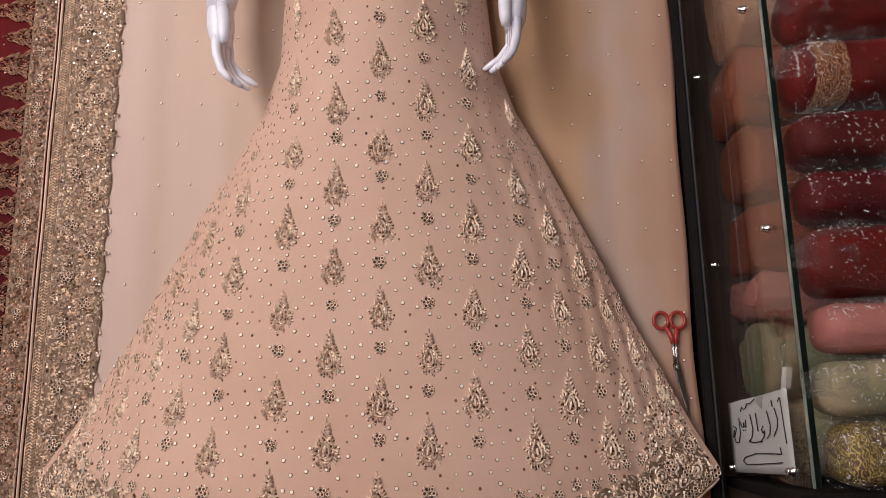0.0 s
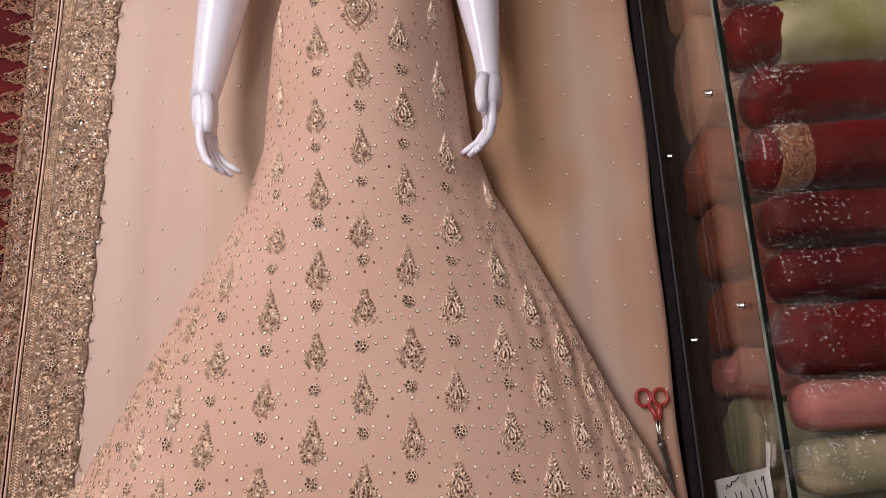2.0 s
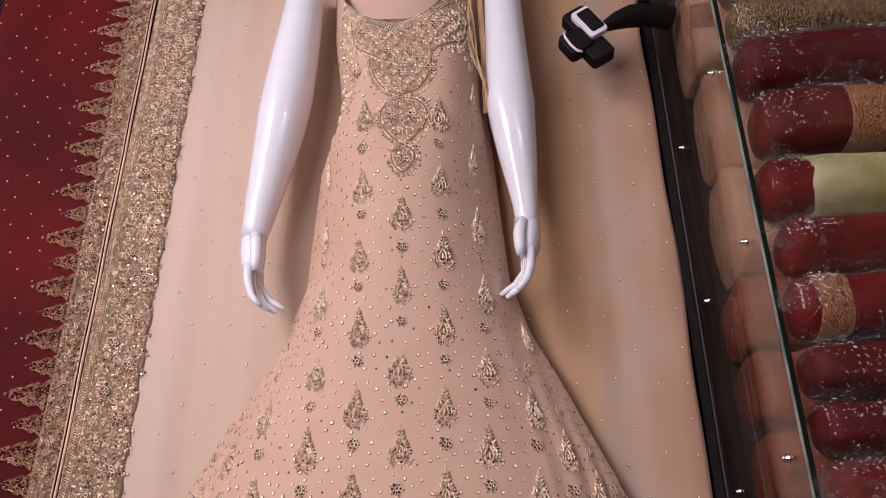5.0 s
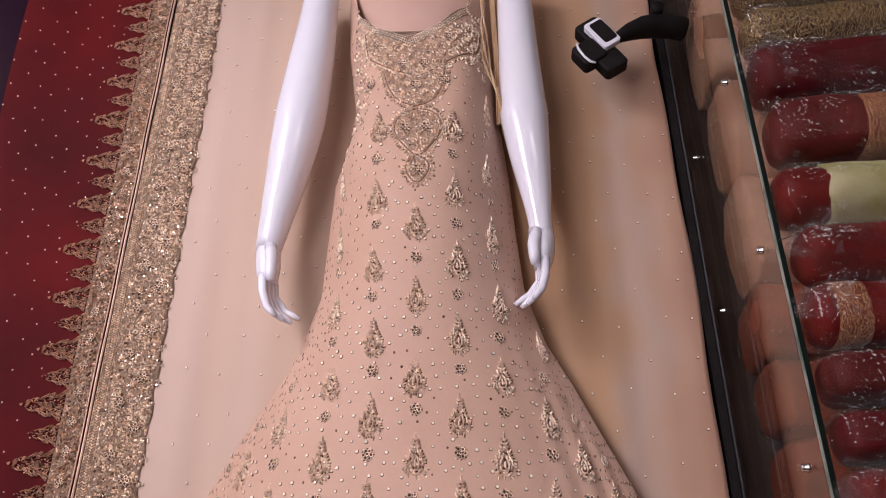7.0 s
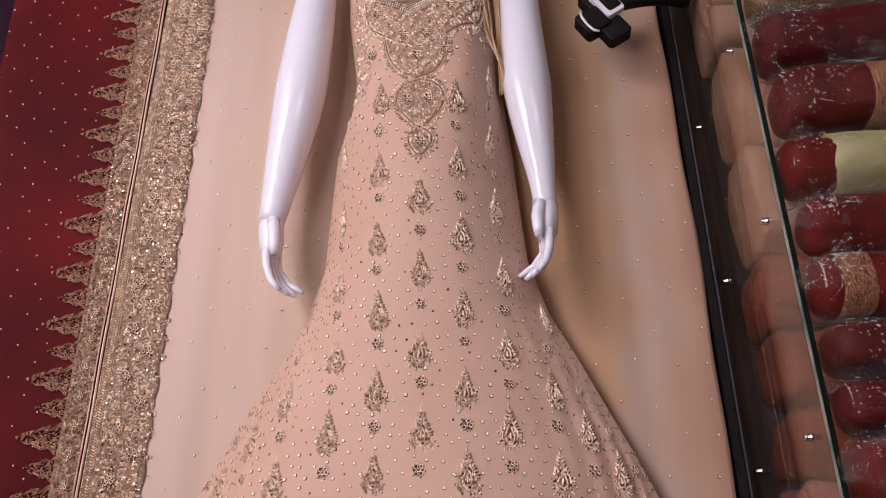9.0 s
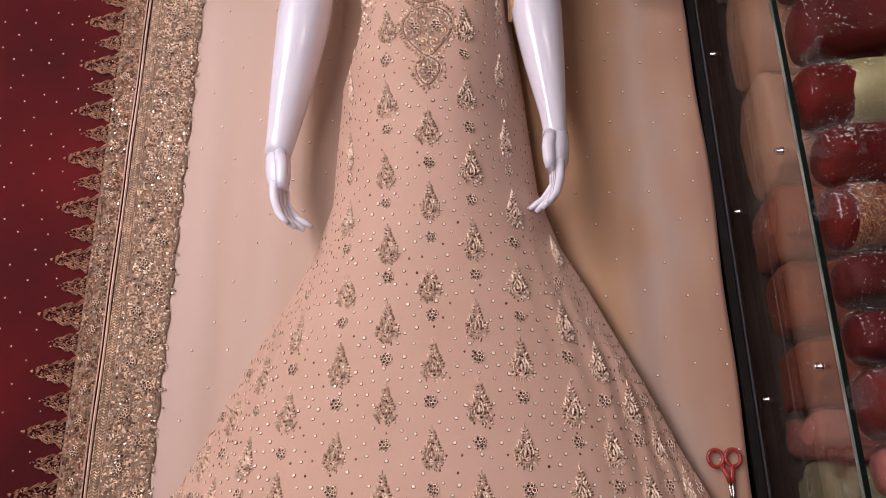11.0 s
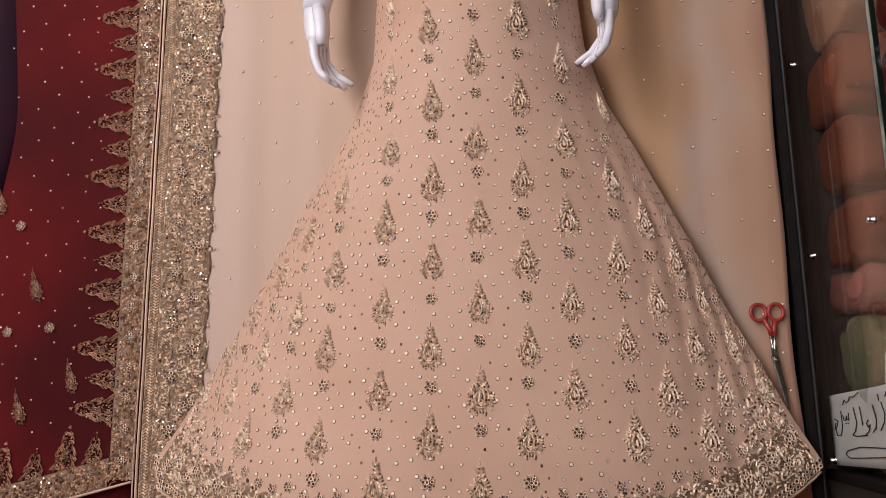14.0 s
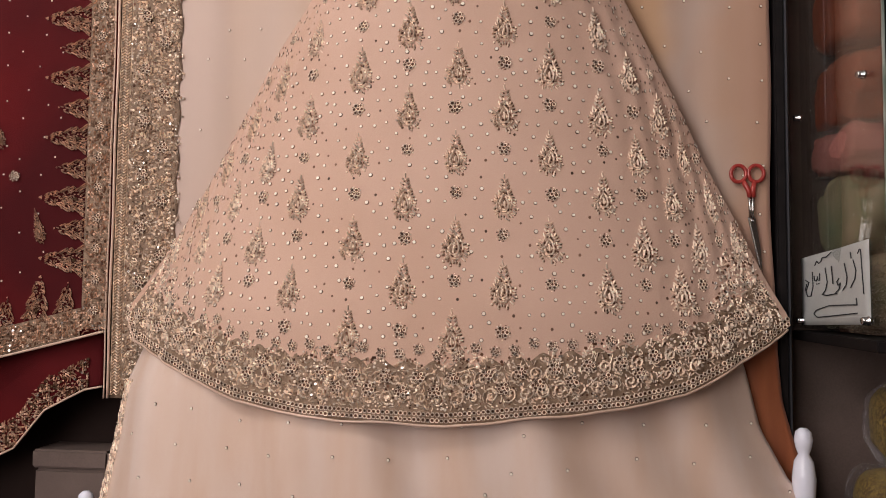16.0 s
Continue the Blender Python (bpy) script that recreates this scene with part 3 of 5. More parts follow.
# loose sequins between the motifs
taken = np.array(drops + flowers)
sa, sz = [], []
for z in np.arange(0.55, 2.3, 0.0265):
    for a in np.arange(-1.05, 1.05, 0.0155):
        a1, z1 = a + RNG.normal(0, 0.004) + (0.0155 if int(round(z / 0.0265)) % 2 else 0), z + RNG.normal(0, 0.005)
        flank = abs(a1) / gown_amax(z1)
        if flank > 0.985 or (int(round(a / 0.0155)) % 2 and RNG.random() > 0.9 * float(smooth(0.52, 0.75, flank))):
            continue
        lo, hi = gown_edges(a1, z1)
        if not lo + 0.13 < z1 < hi - 0.03:
            continue
        d = np.abs(taken - (a1, z1))
        if ((d[:len(drops), 0] < 0.025) & (d[:len(drops), 1] < 0.046)).any() or ((d[len(drops):, 0] < 0.017) & (d[len(drops):, 1] < 0.017)).any():
            continue
        sa.append(a1), sz.append(z1)
P, X, Y, N = gown_frame(sa, sz)
b = Beads()
r = RNG.uniform(0.0034, 0.0050, len(P))
# dark sequins paint in unlit ones, more of them where the flanks turn away
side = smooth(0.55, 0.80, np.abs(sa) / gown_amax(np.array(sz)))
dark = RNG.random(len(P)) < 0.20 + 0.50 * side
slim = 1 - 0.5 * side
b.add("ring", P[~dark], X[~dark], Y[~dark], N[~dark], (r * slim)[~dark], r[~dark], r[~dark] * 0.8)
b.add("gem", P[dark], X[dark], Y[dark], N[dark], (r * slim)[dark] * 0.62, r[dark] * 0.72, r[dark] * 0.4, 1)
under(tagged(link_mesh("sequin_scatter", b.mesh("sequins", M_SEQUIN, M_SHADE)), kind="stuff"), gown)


def swirl(u, v):
    """Angle of the scrolling stems of the borders."""
    return 2.2 * np.sin(52 * u + 2 * np.sin(31 * v)) + 2.0 * np.cos(47 * v + 1.5 * np.sin(29 * u))


def turned(X, Y, ang):
    c, s = np.cos(ang)[:, None], np.sin(ang)[:, None]
    return c * X + s * Y, -s * X + c * Y


def scatter_band(b, P, X, Y, N, u, v, seed, small=1.0):
    """Dense scrolling beadwork: bugles along the stems, pale stones between, dark ones painting in crevice shade."""
    r = np.random.default_rng(seed)
    pick = r.random(len(P))
    bug, cup = pick < 0.52, pick >= 0.52
    ang = swirl(u, v) + r.normal(0, 0.5, len(P))
    X2, Y2 = turned(X, Y, ang)
    n = bug.sum()
    b.add("bugle", P[bug], X2[bug], Y2[bug], N[bug], 0.0013 * small * r.uniform(0.8, 1.3, n), 0.0036 * small * r.uniform(0.7, 1.3, n), 0.0032 * r.uniform(0.6, 1.5, n))
    # a few tilted mirror-like gems, added to give the beadwork sparkle
    few = np.flatnonzero(r.random(len(P)) < 0.022)
    lean = N[few] + r.normal(0, 0.22, (len(few), 3))
    lean /= np.linalg.norm(lean, axis=1, keepdims=True)
    q = r.uniform(0.0026, 0.0042, len(few))
    b.add("gem", P[few] + N[few] * 0.0015, X[few], Y[few], lean, q, q, q, 2)
    n = cup.sum()
    q = 0.0029 * small * r.uniform(0.7, 1.35, n)
    pale = r.random(n) < 0.58
    Pc, Xc, Yc, Nc = P[cup], X[cup], Y[cup], N[cup]
    b.add("gem", Pc[pale], Xc[pale], Yc[pale], Nc[pale], q[pale], q[pale], q[pale] * 1.1)
    b.add("gem", Pc[~pale], Xc[~pale], Yc[~pale], Nc[~pale], q[~pale], q[~pale], q[~pale] * 0.5, 1)


def curls(u0, u1, v0, v1, step, radius, seed):
    """Spirals of beads in two staggered rows over a band u0..u1 long and v0..v1 wide: u, v and the angle along each spiral."""
    r = np.random.default_rng(seed)
    out = []
    rows = max(1, int(round((v1 - v0) / (radius * 2.1))))
    for k in range(rows):
        v = v0 + (v1 - v0) * (k + 0.5) / rows
        for i, u in enumerate(np.arange(u0 + (step / 2 if k % 2 else 0), u1, step)):
            turn, start = (1 if (i + k) % 2 else -1), r.uniform(0, 6.28)
            size = radius * r.uniform(0.8, 1.15)
            n = 17
            for j in range(n):
                f = j / (n - 1)
                a = start + turn * f * 8.2
                q = size * (0.18 + 0.82 * f)
                out.append((u + q * math.cos(a) * 0.95, v + q * math.sin(a), a + turn * math.pi / 2))
    return np.array(out)


def scroll_band(b, P, X, Y, N, ang, seed):
    """The curls, as fat bugles that follow each spiral."""
    r = np.random.default_rng(seed)
    X2, Y2 = turned(X, Y, ang - math.pi / 2)
    n = len(P)
    b.add("bugle", P + N * 0.0006, X2, Y2, N, 0.0016 * r.uniform(0.8, 1.3, n), 0.0033 * r.uniform(0.8, 1.2, n), 0.0040 * r.uniform(0.8, 1.3, n))


def hem_at(F, h):
    """Arc length and height on the gown at F across it and h above its hem."""
    z = np.interp(F, HEM_F, HEM_Z) + h
    A = gown_A(z)
    t = np.array(F, dtype=float)
    for _ in range(6):
        t = (F + (A - 1) * t ** 3) / A
    return t * gown_amax(z), z


# hem border of the gown
hem = Beads()
ha, hz = [], []
for F in np.linspace(-0.972, 0.972, 330):
    for h in np.arange(0.030, 0.225, 0.0056):
        lo = float(np.interp(F, HEM_F, HEM_Z))
        z = lo + h + RNG.normal(0, 0.0012)
        A = gown_A(z)
        t = F
        for _ in range(6):
            t = (F + (A - 1) * t ** 3) / A
        top = 0.105 + 0.018 * abs(math.sin(F * 34)) + 0.022 * max(0, math.sin(F * 17)) ** 6 + 0.075 * float(smooth(0.76, 0.90, F)) + 0.055 * float(smooth(-0.78, -0.92, F))
        if h > top or RNG.random() < 0.42:
            continue
        ha.append(t * gown_amax(z) + RNG.normal(0, 0.0015)), hz.append(z)
P, X, Y, N = gown_frame(ha, hz)
scatter_band(hem, P, X, Y, N, np.array(ha), np.array(hz), 3)
k = curls(-0.66, 0.66, 0.032, 0.098, 0.031, 0.0150, 31)
a1, z1 = hem_at(k[:, 0] / 0.70, k[:, 1])
P, X, Y, N = gown_frame(a1, z1)
scroll_band(hem, P, X, Y, N, k[:, 2], 32)
for i, F in enumerate(np.linspace(-0.93, 0.93, 44)):
    a1, z1 = hem_at(np.array([F]), 0.060 + 0.026 * (i % 2))
    P, X, Y, N = gown_frame(a1, z1)
    under(cloth_motif("flower_motif", ME_FLOWERS[i % 4], P[0] + N[0] * 0.003, X[0], Y[0], N[0], None, 0.95), gown)
for i, F in enumerate(np.linspace(-0.92, 0.92, 38)):
    a1, z1 = hem_at(np.array([F]), 0.128 + 0.010 * (i % 3 == 0))
    P, X, Y, N = gown_frame(a1, z1)
    under(cloth_motif("flower_motif", ME_FLOWERS[i % 4], P[0] + N[0] * 0.001, X[0], Y[0], N[0], None, 0.75), gown)
under(tagged(link_mesh("hem_embroidery", hem.mesh("hem_embroidery", M_BEAD, M_RIM_SHADOW)), "dense champagne gold beaded hem border", kind="stuff"), gown)
hg = []
for h in np.linspace(-0.001, 0.112, 12):
    Fs = np.linspace(-0.97, 0.97, 200)
    zs = np.interp(Fs, HEM_F, HEM_Z) + h * (1 + 0.06 * np.sin(Fs * 90))
    A = gown_A(zs)
    t = Fs.copy()
    for _ in range(6):
        t = (Fs + (A - 1) * t ** 3) / A
    P, X, Y, N = gown_frame(t * gown_amax(zs), zs)
    hg.append(P + N * 0.0008)
under(link_mesh("hem_net", mesh("hem_net", np.concatenate(hg), grid_faces(12, 200), M_ZARI), None, "gold thread ground of the hem"), gown).modifiers.new("thickness", "SOLIDIFY").thickness = 0.0006
# three straight rows of ring beads and the satin piping along the hem's edge
rowb = Beads()
edge = []
for j, h in enumerate((0.010, 0.0205)):
    Fs = np.linspace(-0.985, 0.985, 170)
    zs = np.interp(Fs, HEM_F, HEM_Z) + h
    A = gown_A(zs)
    t = Fs.copy()
    for _ in range(6):
        t = (Fs + (A - 1) * t ** 3) / A
    P, X, Y, N = gown_frame(t * gown_amax(zs), zs)
    q = RNG.uniform(0.0042, 0.0053, len(P))
    rowb.add("hole", P, X, Y, N, q, q, 0.0050)
    if j == 0:
        P2 = gown_frame(t * gown_amax(zs), zs - 0.010)[0]
        edge = [tuple(p + np.array((0, -0.001, 0.002 * math.sin(i * 0.31) * math.sin(i * 0.071)))) for i, p in enumerate(P2)]
under(link_mesh("hem_bead_trim", rowb.mesh("hem_bead_trim", M_BEAD, M_RIM_SHADOW), None, "rows of gold ring beads"), gown)
under(link_mesh("hem_piping", mesh("hem_piping", *tube(edge, [0.0026] * len(edge), 6), M_PIPING), None, "pale satin piping"), gown)

# beaded yoke in four tiers that end in a pendant: (x from the middle, z) of each outline
YOKE_TIERS = (
    ((-0.150, 2.255), (-0.133, 2.150), (-0.090, 2.112), (-0.054, 2.090), (0.004, 2.066), (0.054, 2.096), (0.097, 2.130), (0.150, 2.165), (0.160, 2.260)),
    ((-0.088, 2.105), (-0.080, 2.060), (-0.068, 2.025), (-0.045, 1.990), (0.000, 1.972), (0.040, 1.990), (0.058, 2.025), (0.064, 2.060), (0.066, 2.100)),
    ((0.000, 1.958), (-0.036, 1.948), (-0.056, 1.918), (-0.050, 1.885), (-0.024, 1.852), (0.004, 1.822), (0.030, 1.855), (0.054, 1.888), (0.058, 1.920), (0.036, 1.950), (0.000, 1.958)),
    ((0.000, 1.820), (-0.026, 1.806), (-0.025, 1.785), (0.000, 1.748), (0.026, 1.785), (0.028, 1.806), (0.000, 1.820)),
)


def resampled(outline, step):
    """Evenly spaced points along an outline, and the angle along it at each."""
    q = np.array(outline)
    d = np.concatenate([[0], np.cumsum(np.hypot(*np.diff(q, axis=0).T))])
    at = np.arange(0, d[-1], step)
    pts = np.column_stack([np.interp(at, d, q[:, 0]), np.interp(at, d, q[:, 1])])
    for _ in range(6):
        pts[1:-1] = (pts[:-2] + pts[1:-1] + pts[2:]) / 3
    return pts, np.arctan2(np.gradient(pts[:, 1]), np.gradient(pts[:, 0]))


def inside(outline, x, z):
    q = np.array(outline)
    hit = np.zeros(len(x), dtype=bool)
    for (x0, z0), (x1, z1) in zip(q, np.roll(q, -1, axis=0)):
        cross = (z0 > z) != (z1 > z)
        hit ^= cross & (x < (x1 - x0) * (z - z0) / (z1 - z0 + 1e-12) + x0)
    return hit


def on_yoke(x, z):
    """Cloth frames at x from the middle column, kept below the neckline."""
    a = x + gown_col(z)
    ok = (z < gown_edges(a, z)[1] - 0.032) & (np.abs(a) < gown_amax(z) * 0.93)
    return ok, gown_frame(a, z)


yoke = Beads()
yr = np.random.default_rng(55)
for n_tier, outline in enumerate(YOKE_TIERS):
    # two pale strands along the outline with a dark line between, and a fringe outside
    pts, ang = resampled(outline, 0.0068)
    for off, sx, sy, sz, slot in ((0.0, 0.0016, 0.0030, 0.0034, 0), (-0.0042, 0.0011, 0.0022, 0.0012, 1), (-0.0085, 0.0014, 0.0028, 0.0030, 0)):
        q = pts + np.column_stack([-np.sin(ang), np.cos(ang)]) * off
        ok, (P, X, Y, N) = on_yoke(q[:, 0], q[:, 1])
        X2, Y2 = turned(X, Y, ang - math.pi / 2)
        yoke.add("bugle", P[ok] + N[ok] * 0.0006, X2[ok], Y2[ok], N[ok], sx, sy, sz, slot)
    q = pts + np.column_stack([-np.sin(ang), np.cos(ang)]) * -0.0150 + yr.normal(0, 0.0012, pts.shape)
    ok, (P, X, Y, N) = on_yoke(q[:, 0], q[:, 1])
    ok &= ~np.any([inside(o, q[:, 0], q[:, 1]) for o in YOKE_TIERS], axis=0)
    X2, Y2 = turned(X, Y, ang + yr.normal(0, 0.4, len(ang)))
    yoke.add("bugle", P[ok], X2[ok], Y2[ok], N[ok], 0.0018, 0.0036, 0.0034)
    # dark gems set down-right as shadows of the fringe beads
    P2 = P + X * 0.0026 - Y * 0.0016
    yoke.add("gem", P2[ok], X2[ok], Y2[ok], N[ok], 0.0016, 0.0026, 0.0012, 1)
    # thread ground, then scrolls and loose beads inside
    lo, hi = np.min(outline, axis=0), np.max(outline, axis=0)
    ground, across = [], np.linspace(lo[0], hi[0], 121)
    for z in np.linspace(lo[1] + 0.002, hi[1] - 0.002, 26):
        span_x = across[inside(outline, across, np.full(121, z))]
        q = np.linspace(span_x.min(), span_x.max(), 17) if len(span_x) else np.zeros(17)
        a = q + gown_col(z)
        P, X, Y, N = gown_frame(a, np.minimum(z, gown_edges(a, np.full(17, z))[1] - 0.02))
        ground.append(P + N * 0.0008)
    under(link_mesh("yoke_ground", mesh("yoke_ground", np.concatenate(ground), grid_faces(26, 17), M_BACKING), None, "gold thread ground of the yoke"), gown)
    k = curls(lo[0], hi[0], lo[1], hi[1], 0.030, 0.0135, 51 + n_tier)
    ok, (P, X, Y, N) = on_yoke(k[:, 0], k[:, 1])
    ok &= inside(outline, k[:, 0], k[:, 1])
    scroll_band(yoke, P[ok], X[ok], Y[ok], N[ok], k[ok, 2], 52)
    gx, gz = np.meshgrid(np.arange(lo[0], hi[0], 0.0062), np.arange(lo[1], hi[1], 0.0062))
    gx, gz = gx.ravel() + yr.normal(0, 0.001, gx.size), gz.ravel() + yr.normal(0, 0.001, gz.size)
    ok, (P, X, Y, N) = on_yoke(gx, gz)
    ok &= inside(outline, gx, gz) & (yr.random(gx.size) < 0.42)
    scatter_band(yoke, P[ok], X[ok], Y[ok], N[ok], gx[ok], gz[ok], 5 + n_tier, 0.9)
# looser sprigs beside the upper tier, down both side seams
for side_x, z0, z1, wide in ((-0.155, 1.95, 2.32, 0.026), (0.155, 2.10, 2.32, 0.024)):
    k = curls(-wide, wide, z0, z1, 0.030, 0.0120, 61)
    ok, (P, X, Y, N) = on_yoke(k[:, 0] + side_x, k[:, 1])
    ok &= yr.random(len(k)) < 0.45
    scroll_band(yoke, P[ok], X[ok], Y[ok], N[ok], k[ok, 2], 62)
for dx, z in ((-0.040, 2.105), (0.014, 2.105), (0.078, 2.195), (-0.112, 2.185), (-0.030, 1.905), (0.022, 1.905), (0.002, 1.786), (0.066, 2.045), (-0.006, 2.035), (-0.125, 2.06)):
    P, X, Y, N = gown_frame([dx + float(gown_col(z))], [z])
    under(cloth_motif("flower_motif", ME_FLOWER, P[0] + N[0] * 0.003, X[0], Y[0], N[0], None, 1.0), gown)
under(tagged(link_mesh("yoke_embroidery", yoke.mesh("yoke_embroidery", M_BEAD, M_RIM_SHADOW)), "gold beaded V-shaped yoke", kind="stuff"), gown)
neck = Beads()
for j, h in enumerate((0.005, 0.0135, 0.022)):
    Fs = np.linspace(-0.80, 0.73, 58) + (0.013 if j % 2 else 0)
    zs = np.interp(Fs, TOP_F, TOP_Z) - h * 1.15
    P, X, Y, N = gown_frame(Fs / 1.06 * gown_amax(zs), zs)
    neck.add("hole", P + N * 0.001, X, Y, N, 0.0056, 0.0056, 0.0060)
    P = P + X * 0.0047
    neck.add("gem", P, X, Y, N, 0.0020, 0.0028, 0.0020, 1)
under(link_mesh("neckline_trim", neck.mesh("neckline_beads", M_BEAD, M_RIM_SHADOW), None, "rows of gold beads round the neckline"), gown)


# ---- mannequin: one plain mesh ----
def hand(side, wrist, tip):
    """Resting palm, thumb and four fingers, from the wrist down to the tips."""
    w, t = Vector(wrist), Vector(tip)
    d = t - w
    pieces = []
    inward = Vector((side, 0, 0))
    palm = [w, w + d * 0.12, w + d * 0.28, w + d * 0.42, w + d * 0.52 + inward * 0.004]
    pieces.append(tube(palm, [(0.030, 0.024), (0.031, 0.030), (0.030, 0.038), (0.025, 0.040), (0.018, 0.036)], 14))
    for i in range(4):
        o = Vector((0, -0.027 + 0.018 * i, 0)) + inward * (0.004 * i - 0.004)
        long = 1.0 + 0.03 * (i in (1, 2)) - 0.05 * (i == 3)
        base = w + d * 0.46 + o
        mid = w + d * (0.68 * long) + o + inward * 0.002
        low = w + d * (0.86 * long) + o + inward * (0.012 + 0.005 * i)
        end = w + d * (0.98 * long) + o + inward * (0.032 + 0.010 * i)
        pieces.append(tube([base, (base + mid) / 2, mid, (mid + low) / 2, low, (low + end) / 2, end], [0.0115, 0.0110, 0.0105, 0.0100, 0.0092, 0.0082, 0.0050], 10))
    base = w + d * 0.08 + inward * 0.012 + Vector((0, -0.022, 0))
    mid = w + d * 0.30 + inward * 0.020 + Vector((0, -0.038, 0))
    end = w + d * 0.57 + inward * 0.020 + Vector((0, -0.042, 0))
    pieces.append(tube([base, base.lerp(mid, 0.5), mid, mid.lerp(end, 0.6), end], [0.015, 0.0155, 0.015, 0.0135, 0.0095], 12))
    return merge(*pieces)


def arm(side, profile, wrist, tip):
    """An arm from the shoulder down: profile rows of height, middle x and radius, with a joint ring at the elbow of one arm."""
    z, x, rad = np.array(profile).T
    fine = np.linspace(z[0], z[-1], 34)
    xs, rs = np.interp(-fine, -z, x), np.interp(-fine, -z, rad)
    for _ in range(4):
        xs[1:-1], rs[1:-1] = (xs[:-2] + 2 * xs[1:-1] + xs[2:]) / 4, (rs[:-2] + 2 * rs[1:-1] + rs[2:]) / 4
    if side < 0:
        rs = rs + 0.0022 * np.exp(-((fine - 1.995) / 0.016) ** 2)
    pts = [(float(a), 1.538 - 0.008 * k / 33, float(c)) for k, (a, c) in enumerate(zip(xs, fine))]
    return merge(tube(pts, [float(q) for q in rs], 24), hand(side, wrist, tip))


arms = merge(arm(1, ((2.50, -0.413, 0.049), (2.38, -0.416, 0.055), (2.24, -0.4245, 0.063), (2.045, -0.4395, 0.0695), (1.95, -0.449, 0.063), (1.867, -0.459, 0.0555), (1.718, -0.4775, 0.040), (1.64, -0.488, 0.031)), (-0.488, 1.53, 1.655), (-0.472, 1.525, 1.450)),
             arm(-1, ((2.50, 0.145, 0.047), (2.39, 0.1455, 0.050), (2.185, 0.149, 0.055), (2.02, 0.152, 0.0620), (1.98, 0.154, 0.0615), (1.875, 0.1615, 0.0520), (1.775, 0.170, 0.0400), (1.68, 0.1765, 0.0265), (1.64, 0.177, 0.027)), (0.176, 1.53, 1.660), (0.176, 1.52, 1.462)))
torso_pts = [(-0.128, 1.568, z) for z in (1.5, 1.7, 1.9, 2.05, 2.2, 2.35, 2.46, 2.53, 2.58, 2.66, 2.74)]
torso = tube(torso_pts, [(0.15, 0.045), (0.16, 0.05), (0.14, 0.05), (0.14, 0.06), (0.14, 0.075), (0.15, 0.075), (0.19, 0.06), (0.16, 0.055), (0.07, 0.05), (0.055, 0.048), (0.05, 0.045)], 28)
tv, tf = merge(arms, torso)
me = mesh("mannequin", tv, tf, M_WHITE, M_SKIN, index=[0] * len(arms[1]) + [1] * len(torso[1]))
tagged(link_mesh("mannequin", me), "glossy white arms and beige torso of a display mannequin", "mannequin")


# ---- the hanging peach cloth behind the gown ----
def cloth_y(x, z):
    return 1.655 + 0.0055 * np.sin(9 * x + 0.6 * z) + 0.0028 * np.sin(31 * x + 2.0 * np.sin(1.3 * z)) + 0.0012 * np.sin(67 * x + z)


drape = empty("hanging_cloth", "sheer peach cloth with a wide gold beaded border hanging flat", "cloth", (-0.19, 1.655, 0.42))
cz = np.linspace(0.42, 2.95, 120)
cxs = np.linspace(0, 1, 140)
cv = []
for z in cz:
    x0 = -0.925 - 0.0012 * math.sin(2.1 * z)
    x1 = 0.540 + 0.004 * math.sin(5 * z) + 0.003 * math.sin(13 * z)
    for s in cxs:
        x = x0 + (x1 - x0) * s
        cv.append((x, float(cloth_y(x, z)), z))
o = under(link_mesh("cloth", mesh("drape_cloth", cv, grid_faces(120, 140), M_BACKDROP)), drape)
o.modifiers.new("thickness", "SOLIDIFY").thickness = 0.002


def border_x0(z):
    return -0.925 - 0.0012 * np.sin(2.1 * z)


def wall_frame(x, z, lift=0.0):
    x, z = np.asarray(x, dtype=float), np.asarray(z, dtype=float)
    P = np.stack([x, cloth_y(x, z) - 0.0015 - lift, z], axis=-1)
    one = np.ones(len(P))
    return P, np.outer(one, (1, 0, 0)), np.outer(one, (0, 0, 1)), np.outer(one, (0, -1, 0))


# net ground of the border, a little proud of the cloth
gv = []
for z in cz:
    wave = 0.148 + 0.004 * math.sin(60 * z)
    for s in np.linspace(0, 1, 16):
        x = float(border_x0(z)) + wave * s
        gv.append((x, float(cloth_y(x, z)) - 0.0035, z))
o = under(link_mesh("border_net", mesh("border_net", gv, grid_faces(120, 16), M_ZARI), None, "gold thread ground of the border"), drape)
o.modifiers.new("thickness", "SOLIDIFY").thickness = 0.001
bx, bzs = [], []
for z in np.arange(0.43, 2.85, 0.0056):
    for u in np.arange(0.034, 0.160, 0.0056):
        lim = 0.142 + 0.012 * abs(math.sin(z * 55)) + 0.006 * math.sin(z * 131)
        if u > lim or RNG.random() < 0.48:
            continue
        bx.append(float(border_x0(z)) + u + RNG.normal(0, 0.0012)), bzs.append(z + RNG.normal(0, 0.0012))
P, X, Y, N = wall_frame(bx, bzs, 0.002)
wb = Beads()
scatter_band(wb, P, X, Y, N, np.array(bx), np.array(bzs), 8)
k = curls(0.45, 2.85, 0.040, 0.142, 0.034, 0.0165, 41)
P, X, Y, N = wall_frame(border_x0(k[:, 0]) + k[:, 1], k[:, 0], 0.002)
scroll_band(wb, P, Y, -X, N, k[:, 2], 42)
for i, z in enumerate(np.arange(0.50, 2.8, 0.062)):
    P, X, Y, N = wall_frame([float(border_x0(z)) + (0.066 if i % 2 else 0.112)], [z], 0.006)
    under(cloth_motif("flower_motif", ME_FLOWER, P[0], X[0], Y[0], N[0], None, 1.0), drape)
